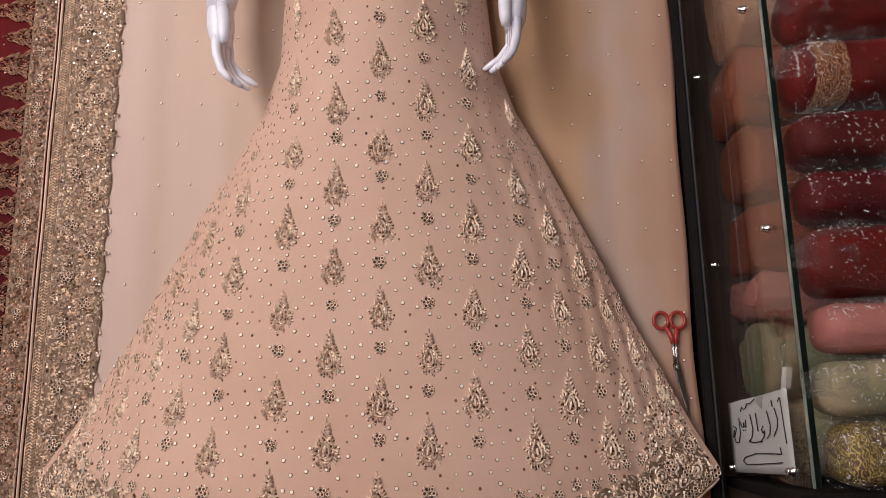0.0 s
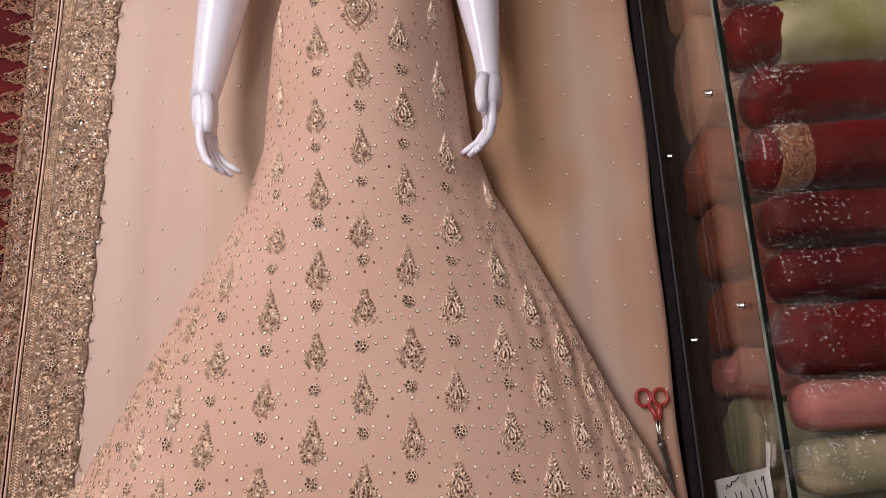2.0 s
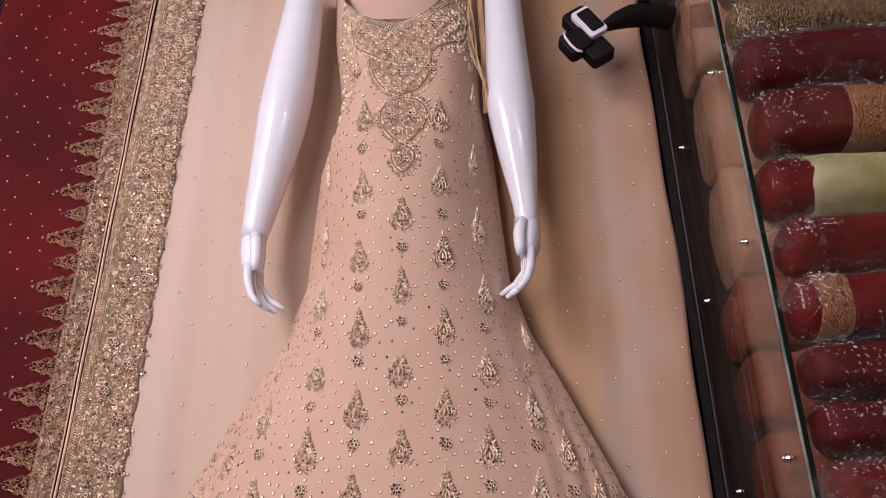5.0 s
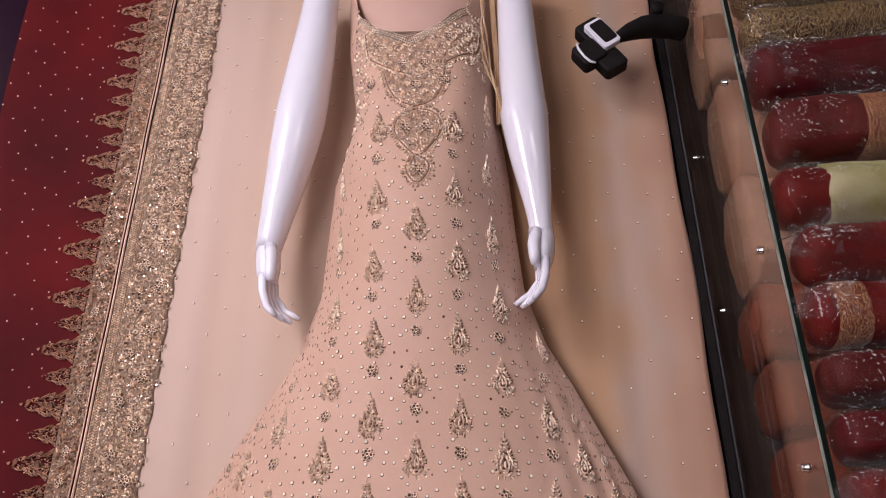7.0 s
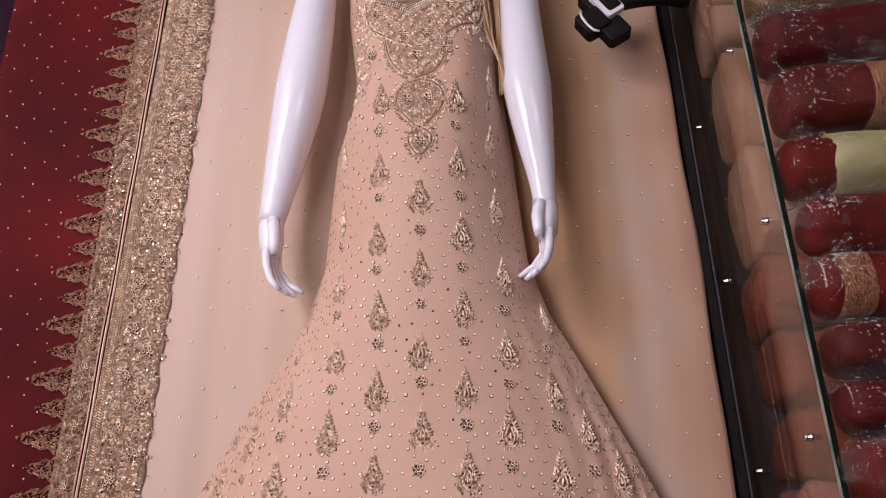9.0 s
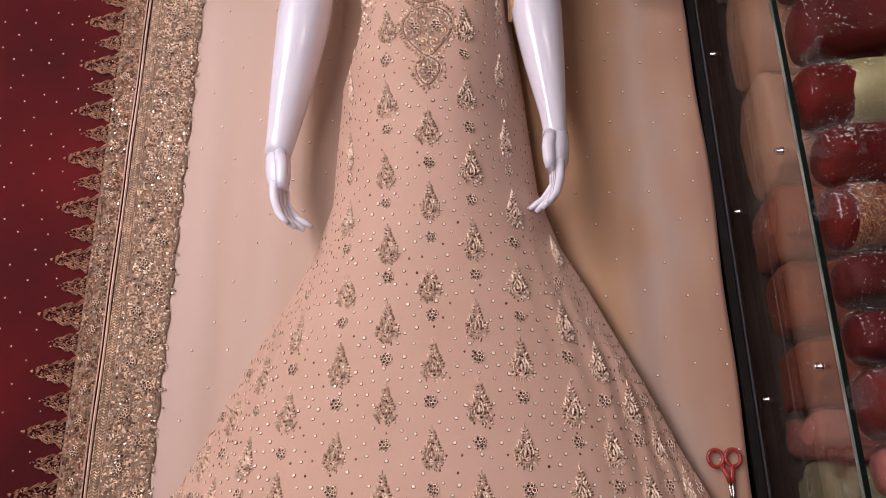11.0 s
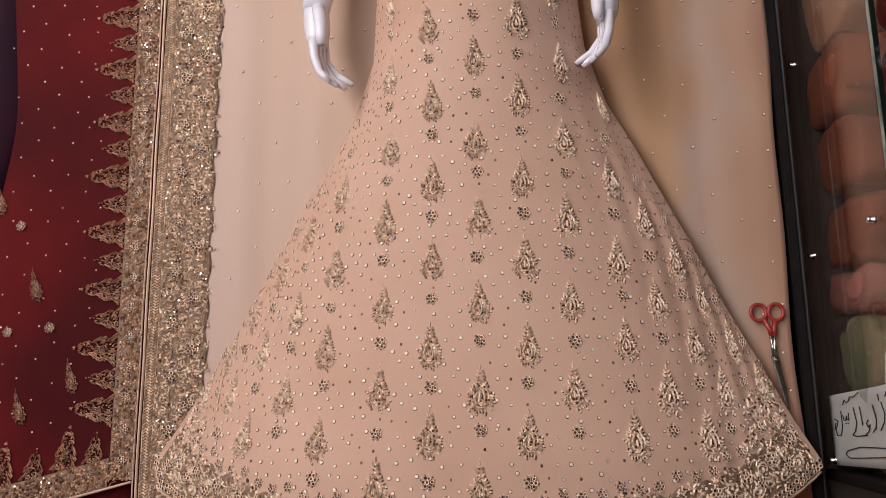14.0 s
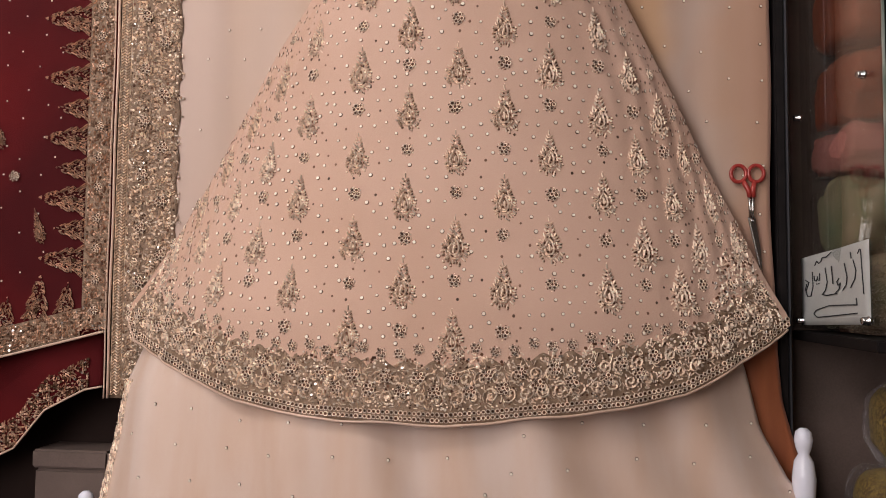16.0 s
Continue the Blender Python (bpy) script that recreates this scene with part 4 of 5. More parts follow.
zs = np.arange(0.43, 2.85, 0.0068)
for j, u in enumerate((0.0105, 0.0175, 0.0245)):
    P, X, Y, N = wall_frame(border_x0(zs) + u, zs, 0.002)
    X2, Y2 = turned(X, Y, np.full(len(zs), 0.85 if j % 2 else -0.85))
    wb.add("bugle", P, X2, Y2, N, 0.0014, 0.0040, 0.0036)
for u in (0.005, 0.031):
    P, X, Y, N = wall_frame(border_x0(zs) + u, zs, 0.002)
    wb.add("bugle", P, X, Y, N, 0.0011, 0.0034, 0.0028)
under(tagged(link_mesh("border_embroidery", wb.mesh("border_embroidery", M_BEAD, M_RIM_SHADOW)), "dense gold beaded border", kind="stuff"), drape)
for du, rr in ((-0.0005, 0.0034), (-0.0070, 0.0020)):
    pts = [(float(border_x0(z)) + du + 0.0010 * math.sin(17 * z), 1.6405 if du > -0.005 else 1.636, z) for z in np.linspace(0.42, 2.9, 90)]
    under(link_mesh("edge_piping", mesh("edge_piping", *tube(pts, [rr] * 90, 6), M_PIPING), None, "pale satin piping"), drape)
sx, szz = [], []
for i, z in enumerate(np.arange(0.5, 2.8, 0.088)):
    for x in np.arange(-0.72, 0.53, 0.094):
        sx.append(x + (0.047 if i % 2 else 0) + RNG.normal(0, 0.010)), szz.append(z + RNG.normal(0, 0.010))
sx = np.clip(sx, -0.75, 0.52)
P, X, Y, N = wall_frame(sx, np.array(szz))
ws = Beads()
ws.add("ring", P, X, Y, N, 0.0035, 0.0035, 0.003)
under(tagged(link_mesh("sequin_scatter", ws.mesh("wall_sequins", M_SEQUIN, M_RIM_SHADOW)), kind="stuff"), drape)


# ---- underskirt ----
skirt = empty("underskirt", "pale peach net underskirt with small sequins and a beaded edge", "skirt", (-0.15, 1.5, 0.03))


def skirt_xyz(t, z):
    xl = np.interp(z, [0.03, 0.21, 0.34, 0.45, 0.60], [-0.95, -0.912, -0.885, -0.868, -0.80])
    xr = np.interp(z, [0.03, 0.21, 0.27, 0.30, 0.40, 0.51, 0.60], [0.66, 0.60, 0.572, 0.545, 0.492, 0.466, 0.44])
    x = (xl + xr) / 2 + (xr - xl) / 2 * t
    y = 1.425 + (1.60 - 1.425) * np.abs(t) ** 2.4 - 0.04 * (0.5 - z)
    y = y + 0.013 * np.sin(11 * t + 1.2 * np.sin(4 * z)) + 0.007 * np.sin(26 * t + 5 * z)
    return np.stack(np.broadcast_arrays(x, y, z), axis=-1)


st = np.linspace(-1, 1, 150)
sv = np.concatenate([skirt_xyz(st, np.full(150, z)) for z in np.linspace(0.02, 0.60, 40)])
o = under(link_mesh("cloth", mesh("skirt_cloth", sv, grid_faces(40, 150), M_SKIRT)), skirt)
o.modifiers.new("thickness", "SOLIDIFY").thickness = 0.002
sq = Beads()
tq, zq = [], []
for i, z in enumerate(np.arange(0.06, 0.46, 0.072)):
    for t in np.arange(-0.9, 0.92, 0.165):
        tq.append(t + (0.06 if i % 2 else 0) + RNG.normal(0, 0.012)), zq.append(z + RNG.normal(0, 0.008))
P = skirt_xyz(np.array(tq), np.array(zq))
one = np.ones(len(P))
sq.add("ring", P + (0, -0.001, 0), np.outer(one, (1, 0, 0)), np.outer(one, (0, 0, 1)), np.outer(one, (0, -1, 0)), 0.0036, 0.0036, 0.003)
under(tagged(link_mesh("sequin_scatter", sq.mesh("skirt_sequins", M_SEQUIN, M_RIM_SHADOW)), kind="stuff"), skirt)
eb = Beads()
zq = np.repeat(np.arange(0.03, 0.47, 0.0045), 4)
tq = -0.995 + np.tile((0.0, 0.008, 0.016, 0.024), len(zq) // 4) + RNG.normal(0, 0.002, len(zq))
P = skirt_xyz(tq, zq)
one = np.ones(len(P))
X2, Y2 = turned(np.outer(one, (0.6, -0.8, 0)), np.outer(one, (0, 0, 1)), RNG.normal(0, 0.7, len(P)))
eb.add("bugle", P, X2, Y2, np.outer(one, (-0.5, -0.85, 0)), 0.0013, 0.0035, 0.003)
under(tagged(link_mesh("edge_embroidery", eb.mesh("edge_embroidery", M_BEAD, M_STONE)), "beaded side edge", kind="stuff"), skirt)


# ---- maroon cloth to the side ----
maroon = empty("maroon_cloth", "deep maroon velvet cloth with gold beaded leaf-point border", "cloth", (-1.2, 1.62, 0.5))


def maroon_low(x):
    return 0.574 + (x + 0.943) * 0.25


def maroon_y(x, z):
    return 1.640 - 0.045 * smooth(-1.10, -1.40, x) + 0.012 * np.sin(8 * x + 1.1 * z) * smooth(-1.10, -1.3, x) + 0.004 * np.sin(21 * x - 1.7 * z) * smooth(-1.09, -1.2, x)


mx = np.linspace(-1.75, -0.927, 70)
mv = []
for s in np.linspace(0, 1, 100):
    for x in mx:
        lo = float(maroon_low(x))
        z = lo + (2.95 - lo) * s
        mv.append((x, float(maroon_y(x, z)), z))
o = under(link_mesh("cloth", mesh("maroon_cloth", mv, grid_faces(100, 70), M_MAROON)), maroon)
o.modifiers.new("thickness", "SOLIDIFY").thickness = 0.003


def maroon_frame(x, z, lift=0.002):
    x, z = np.asarray(x, dtype=float), np.asarray(z, dtype=float)
    e = 0.004
    P = np.stack([x, maroon_y(x, z) - lift, z], axis=-1)
    X = np.stack([np.full(len(x), 2 * e), maroon_y(x + e, z) - maroon_y(x - e, z), 0 * x], axis=-1)
    X /= np.linalg.norm(X, axis=-1, keepdims=True)
    Z = np.tile((0, 0, 1.0), (len(x), 1))
    return P, X, Z, np.cross(X, Z)


mb = Beads()
px, pz = [], []
for z in np.arange(0.55, 2.85, 0.0058):
    for u in np.arange(0.004, 0.060, 0.0056):
        if z < maroon_low(-0.931 - u) + 0.004 or RNG.random() < 0.25:
            continue
        px.append(-0.931 - u + RNG.normal(0, 0.001)), pz.append(z + RNG.normal(0, 0.001))
for x in np.arange(-1.72, -0.99, 0.0056):
    for h in np.arange(0.006, 0.062, 0.0056):
        if RNG.random() < 0.12:
            continue
        px.append(x), pz.append(float(maroon_low(x)) + h + RNG.normal(0, 0.001))
px, pz = np.array(px), np.array(pz)
P, X, Y, N = maroon_frame(px, pz, 0.0045)
scatter_band(mb, P, X, Y, N, px, pz, 12)
for i, z in enumerate(np.arange(0.62, 2.8, 0.071)):
    P, X, Y, N = maroon_frame([-0.962], [z], 0.006)
    under(cloth_motif("flower_motif", ME_FLOWER, P[0], X[0], Y[0], N[0], None, 0.8), maroon)
under(tagged(link_mesh("border_embroidery", mb.mesh("maroon_border", M_COPPER, M_RIM_SHADOW)), "dense gold beaded border", kind="stuff"), maroon)
# net grounds under the beads of both borders
nv = []
nz = np.linspace(0.576, 2.9, 90)
for z in nz:
    for u in np.linspace(0.0, 0.062, 8):
        nv.append((-0.931 - u, float(maroon_y(-0.931 - u, z)) - 0.004, z))
o = under(link_mesh("border_net", mesh("maroon_net", nv, grid_faces(90, 8), M_ZARI), None, "gold thread ground of the border"), maroon)
nv = []
for h in np.linspace(0.0, 0.064, 8):
    for x in np.linspace(-1.74, -0.995, 60):
        z = float(maroon_low(x)) + h
        nv.append((x, float(maroon_y(x, z)) - 0.004, z))
o = under(link_mesh("hem_net", mesh("maroon_hem_net", nv, grid_faces(8, 60), M_ZARI), None, "gold thread ground of the hem"), maroon)
pts = [(x, float(maroon_y(x, maroon_low(x))) - 0.003, float(maroon_low(x)) - 0.004) for x in np.linspace(-1.74, -0.938, 50)]
under(link_mesh("hem_piping", mesh("maroon_piping", *tube(pts, [0.0032] * 50, 6), M_PIPING), None, "pale satin piping"), maroon)
ME_BIG, ME_SMALL = spike_mesh("leaf_point", 0.112, 0.034, 21), spike_mesh("leaf_point_small", 0.075, 0.026, 22)


def on_maroon(name, me, x, z, up, size=1.0, slim=1.0):
    P, X, Z, N = maroon_frame([x], [z], 0.004)
    n = Vector(N[0])
    u = (Vector(up) - n * Vector(up).dot(n)).normalized()
    return under(cloth_motif(name, me, Vector(P[0]), u.cross(n), u, n, None, size, slim), maroon)


for k in range(-8, 9):
    z = 1.585 + 0.142 * k
    if 0.72 < z < 2.85:
        on_maroon("leaf_point", ME_BIG, -0.992, z, (-1, 0, 0.05), 1 + 0.05 * math.sin(k * 2.1))
    if 0.78 < z + 0.071 < 2.85:
        on_maroon("leaf_point", ME_SMALL, -0.992, z + 0.071, (-1, 0, 0.05))
for k in range(10):
    x = -1.035 - 0.071 * k
    on_maroon("leaf_point", ME_SMALL if k % 2 == 0 else ME_BIG, x, float(maroon_low(x)) + 0.06, (0.08, 0, 1), 0.95)
ME_MDROP = paisley_mesh("paisley_motif_maroon", M_COPPER, seed=9)
for x, z in ((-1.108, 0.815), (-1.205, 1.035), (-1.30, 0.80), (-1.40, 1.02), (-1.31, 1.25), (-1.22, 0.745)):
    on_maroon("paisley_motif", ME_MDROP, x, z, (-0.25, 0, 1), 0.9, 0.6)
for x, z in ((-1.165, 0.93), (-1.26, 0.92), (-1.35, 1.12), (-1.25, 1.18)):
    on_maroon("flower_motif", ME_FLOWER, x, z, (0, 0, 1), 0.8)
qx, qz = [], []
for i, z in enumerate(np.arange(0.68, 2.85, 0.042)):
    for x in np.arange(-1.70, -1.08, 0.085):
        qx.append(x + (0.042 if i % 2 else 0) + RNG.normal(0, 0.006)), qz.append(z + RNG.normal(0, 0.006))
P, X, Y, N = maroon_frame(qx, qz, 0.002)
mq = Beads()
mq.add("gem", P, X, Y, N, 0.0024, 0.0024, 0.0024)
under(tagged(link_mesh("sequin_scatter", mq.mesh("maroon_sequins", M_SEQUIN)), kind="stuff"), maroon)

# second maroon layer below, with a curved beaded hem
lower = empty("maroon_underlayer", "dark maroon lower layer with a curved gold beaded hem", "cloth", (-1.3, 1.68, 0.2))


def lower_hem(x):
    return np.interp(x, [-1.75, -1.17, -1.09, -0.995, -0.94], [-0.02 + 0.05, 0.295, 0.386, 0.435, 0.445])


lv, lx = [], np.linspace(-1.75, -0.955, 60)
for s in np.linspace(0, 1, 30):
    for x in lx:
        lo = float(lower_hem(x))
        z = lo + (0.75 - lo) * s
        lv.append((x, 1.672 + 0.010 * math.sin(14 * x + 2 * z), z))
o = under(link_mesh("cloth", mesh("lower_cloth", lv, grid_faces(30, 60), M_MAROON)), lower)
o.modifiers.new("thickness", "SOLIDIFY").thickness = 0.003
lb = Beads()
qx, qz = [], []
for x in np.arange(-1.74, -0.985, 0.0056):
    for h in np.arange(0.006, 0.075, 0.0058):
        if RNG.random() < 0.15 + 3 * max(0, h - 0.055):
            continue
        qx.append(x), qz.append(float(lower_hem(x)) + h + RNG.normal(0, 0.001))
qx, qz = np.array(qx), np.array(qz)
P = np.stack([qx, 1.669 + 0.010 * np.sin(14 * qx + 2 * qz) - 0.001, qz], axis=-1)
one = np.ones(len(P))
scatter_band(lb, P, np.outer(one, (1, 0, 0)), np.outer(one, (0, 0, 1)), np.outer(one, (0, -1, 0)), qx, qz, 15)
under(tagged(link_mesh("hem_embroidery", lb.mesh("lower_hem", M_COPPER, M_STONE)), "gold beaded hem", kind="stuff"), lower)
pts = [(x, 1.668 + 0.010 * math.sin(14 * x + 2 * float(lower_hem(x))), float(lower_hem(x))) for x in lx]
under(link_mesh("hem_piping", mesh("lower_piping", *tube(pts, [0.0026] * 60, 6), M_PIPING)), lower)

tv2 = []
for i in range(30):
    s = i / 29
    z = 2.50 - 0.52 * s
    for k in range(7):
        w = (k / 6 - 0.5) * (0.016 - 0.006 * s)
        tv2.append((0.078 + 0.010 * math.sin(2.2 * s) + w, 1.520 + 0.002 * math.sin(k * 1.2 + 5 * s) + 0.02 * s, z))
M_TIE = mat("gold_beige_satin", (0.66, 0.45, 0.26), 0.38, 0.0, colour2=(0.54, 0.33, 0.17), scale=10, stretch=(6, 1, 0.6), sheen=0.2)
o = under(link_mesh("side_tie", mesh("side_tie", tv2, grid_faces(30, 7), M_TIE), None, "gathered gold satin side tie"), gown)
o.modifiers.new("thickness", "SOLIDIFY").thickness = 0.002

# loose gathered satin cords down the bodice's side seam
for k in range(3):
    pts = []
    for i in range(30):
        s = i / 29
        z = 2.44 - 0.50 * s
        x = 0.052 + 0.006 * math.sin(2.0 * s) + 0.045 * float(smooth(0.50, 1.0, s)) + 0.006 * math.sin(9 * s + 1.7 * k) + 0.003 * k
        pts.append((x, 1.500 - 0.010 * math.cos(11 * s + 2.1 * k) + 0.035 * float(smooth(0.75, 1.0, s)), z))
    v, f = tube(pts, [(0.0026 + 0.0010 * math.sin(5 * i + k), 0.0020) for i in range(30)], 8)
    under(link_mesh("side_cord", mesh("side_cord", v, f, M_TIE), None, "twisted gold satin cord"), gown)

# dark plastic cover hanging over the far side of the maroon cloth, widened to stand for the soft shade there too
cv2 = []
for z in np.linspace(0.75, 2.95, 60):
    edge_x = -1.262 + 0.02 * math.sin(2.3 * z) - 0.10 * float(smooth(1.5, 1.0, z))
    for s in np.linspace(0, 1, 24):
        x = edge_x - 0.55 * s
        cv2.append((x, 1.562 + 0.05 * (1 - s) ** 6 + 0.012 * math.sin(16 * x + 1.5 * z), z))
o = link_mesh("garment_cover", mesh("garment_cover", cv2, grid_faces(60, 24), M_NAVY))
o.modifiers.new("thickness", "SOLIDIFY").thickness = 0.002
tagged(o, "dark navy glossy plastic garment cover hanging beside maroon cloth", "garment cover")

# box on the floor behind the skirt, rust cloth and white finials beside it
crate = empty("storage_box", "grey-brown cardboard storage box standing on the floor", "box", (-1.04, 1.74, 0.0))
under(part("body", box_bm(-1.13, -0.95, 1.69, 1.79, 0.0, 0.245, 0.006), M_BOX, None), crate)
under(part("lid", box_bm(-1.135, -0.945, 1.685, 1.793, 0.247, 0.29, 0.005), M_BOX, None, "overhanging cardboard lid"), crate)
rv = []
for z in np.linspace(0.02, 0.575, 30):
    x0, x1 = 0.38, float(np.interp(z, [0.0, 0.25, 0.33, 0.45, 0.55, 0.72], [0.585, 0.585, 0.580, 0.548, 0.540, 0.540]))
    for s in np.linspace(0, 1, 20):
        x = x0 + (x1 - x0) * s
        rv.append((x, 1.628 + 0.008 * math.sin(45 * x + 3 * z), z))
o = link_mesh("rust_cloth", mesh("rust_cloth", rv, grid_faces(30, 20), M_RUST))
o.modifiers.new("thickness", "SOLIDIFY").thickness = 0.003
tagged(o, "rust orange cloth hanging behind the underskirt", "cloth")
for x, y, top in ((0.572, 1.585, 0.405), (-0.945, 1.60, 0.222)):
    prof = [(0.030, 0.0), (0.028, 0.04), (0.016, 0.08), (0.016, top - 0.20), (0.024, top - 0.13), (0.026, top - 0.10), (0.021, top - 0.066), (0.012, top - 0.052), (0.017, top - 0.040), (0.0205, top - 0.024), (0.017, top - 0.008), (0.008, top - 0.001)]
    v, f = tube([(x, y, z) for _, z in prof], [q * 0.88 for q, _ in prof], 16)
    tagged(link_mesh("stand_post", mesh("stand_post", v, f, M_WHITE)), "glossy white turned post with a round knob on top", "stand", "white posts")

# ---- scissors hanging on the cloth ----
scissors = empty("scissors", "small steel scissors with red plastic finger loops", "scissors", (0.488, 1.640, 0.71))
SC_Y = 1.638


def ring(cx, cz, rx, rz, r, n=22):
    pts = [(cx + rx * math.cos(2 * math.pi * k / n), SC_Y, cz + rz * math.sin(2 * math.pi * k / n)) for k in range(n)]
    v = []
    for k, p in enumerate(pts):
        d = Vector((math.cos(2 * math.pi * k / n), 0, math.sin(2 * math.pi * k / n)))
        for j in range(8):
            a = 2 * math.pi * j / 8
            v.append(Vector(p) + d * r * math.cos(a) + Vector((0, r * math.sin(a), 0)))
    f = [(k * 8 + j, k * 8 + (j + 1) % 8, ((k + 1) % n) * 8 + (j + 1) % 8, ((k + 1) % n) * 8 + j) for k in range(n) for j in range(8)]
    return v, f


def blade(a, b, wide, y, name):
    """A flat tapering blade from the pivot a to the tip b."""
    a, b = Vector((a[0], y, a[1])), Vector((b[0], y, b[1]))
    side = (b - a).normalized().cross(Vector((0, 1, 0))) * wide
    v = [a - side, a + side, a.lerp(b, 0.6) + side * 0.8, b, a.lerp(b, 0.6) - side * 0.5]
    v = [p + Vector((0, dy, 0)) for dy in (-0.0012, 0.0012) for p in v]
    f = [(0, 1, 2, 3, 4), (9, 8, 7, 6, 5)] + [(k, 5 + k, 5 + (k + 1) % 5, (k + 1) % 5) for k in range(5)]
    return under(link_mesh(name, mesh(name, v, f, M_STEEL, smooth=False)), scissors)


blade((0.4935, 0.83), (0.513, 0.712), 0.0062, SC_Y - 0.0016, "blade")
blade((0.4915, 0.83), (0.510, 0.714), 0.0062, SC_Y + 0.0016, "blade")
for cx, px1 in ((0.468, 0.4885), (0.5035, 0.4965)):
    v, f = merge(ring(cx, 0.9215, 0.0155, 0.0175, 0.0042), tube([(cx + (px1 - cx) * 0.45, SC_Y, 0.906), (px1, SC_Y, 0.885), (px1 + 0.001, SC_Y, 0.872)], [0.0050, 0.0058, 0.0048], 8))
    under(link_mesh("finger_loop", mesh("finger_loop", v, f, M_RED), None, "red plastic finger loop"), scissors)
    v, f = tube([(px1, SC_Y, 0.878), (0.493 + (px1 - 0.4925) * 0.6, SC_Y, 0.85), (0.4925, SC_Y, 0.826)], [0.0034, 0.0038, 0.005], 8)
    under(link_mesh("shank", mesh("shank", v, f, M_STEEL)), scissors)
v, f = tube([(0.4935, SC_Y - 0.006, 0.822), (0.4935, SC_Y + 0.004, 0.822)], [0.0042, 0.0042], 10)
under(link_mesh("pivot_screw", mesh("pivot_screw", v, f, M_CHROME)), scissors)

# ---- shelf unit with its glass side ----
shelf = empty("shelf_unit", "dark shelf unit with a clear glass side panel and chrome fittings", "shelf", (0.9, 1.6, 0.0))
under(part("post", box_bm(0.546, 0.566, 1.645, 1.72, 0.0, 2.95, 0.003), M_BLACK, None, "black upright post"), shelf)
under(part("trim_strip", box_bm(0.5665, 0.5705, 1.642, 1.70, 0.0, 2.95, 0.001), M_GREY, None, "thin grey metal strip"), shelf)
under(part("back_board", box_bm(0.572, 1.6, 1.735, 1.755, 0.0, 2.95, 0.002), M_BOX, None, "brown back board"), shelf)
under(part("shelf_board", box_bm(0.60, 1.6, 1.30, 1.73, 0.572, 0.592, 0.002), M_BLACK, None, "black shelf board"), shelf)
under(part("base_board", box_bm(0.60, 1.6, 1.26, 1.73, 0.0, 0.03, 0.003), M_BLACK, None), shelf)
GA, GB = Vector((0.604, 1.730, 0)), Vector((0.640, 1.345, 0))
GD = (GB - GA).normalized()
GN = Vector((GD.y, -GD.x, 0))  # towards the hanging cloth
if GN.x > 0:
    GN = -GN


def glass_pt(s, z, off=0.0):
    return GA.lerp(GB, s) + Vector((0, 0, z)) + GN * off


def plate(name, s0, s1, z0, z1, t0, t1, material, label=""):
    v = [glass_pt(s, z, t) for t in (t0, t1) for s, z in ((s0, z0), (s1, z0), (s1, z1), (s0, z1))]
    f = [(0, 1, 2, 3), (7, 6, 5, 4), (0, 4, 5, 1), (1, 5, 6, 2), (2, 6, 7, 3), (3, 7, 4, 0)]
    return under(link_mesh(name, mesh(name, v, f, material, smooth=False), None, label), shelf)


g = plate("glass_panel", 0.0, 0.985, 0.598, 2.9, -0.003, 0.003, M_GLASS, "clear glass side panel")
g.visible_shadow = False
plate("glass_edge", 0.990, 1.0, 0.598, 2.9, -0.002, 0.002, M_EDGE, "glass edge with its highlight painted pale")
plate("glass_seal", 0.965, 0.998, 0.598, 2.9, -0.013, -0.0035, M_SEAL, "dark green seal along the glass edge")
for s, zs in ((0.14, (0.614, 1.046, 1.491, 1.930, 2.37)), (0.84, (0.622, 1.064, 1.515, 1.962, 2.41))):
    for z in zs:
        p, q = glass_pt(s, z, 0.003), glass_pt(s, z, 0.018)
        knob = [p, p.lerp(q, 0.25), p.lerp(q, 0.3), p.lerp(q, 0.85), q]
        v, f = tube(knob, [0.0085, 0.0085, 0.0060, 0.0070, 0.0045], 14)
        under(link_mesh("chrome_knob", mesh("chrome_knob", v, f, M_CHROME), None, "round chrome glass fitting"), shelf)

# paper note on the glass, with its handwriting
note = empty("paper_note", "white paper note with black handwriting taped to glass", "note", tuple(glass_pt(0.45, 0.61)))


def note_pt(u, v, off=0.0045):
    """u across and v up the note, 0 to 1."""
    return glass_pt(0.13 + 0.728 * u, 0.604 + 0.012 * u + v * (0.141 + 0.010 * u), off)


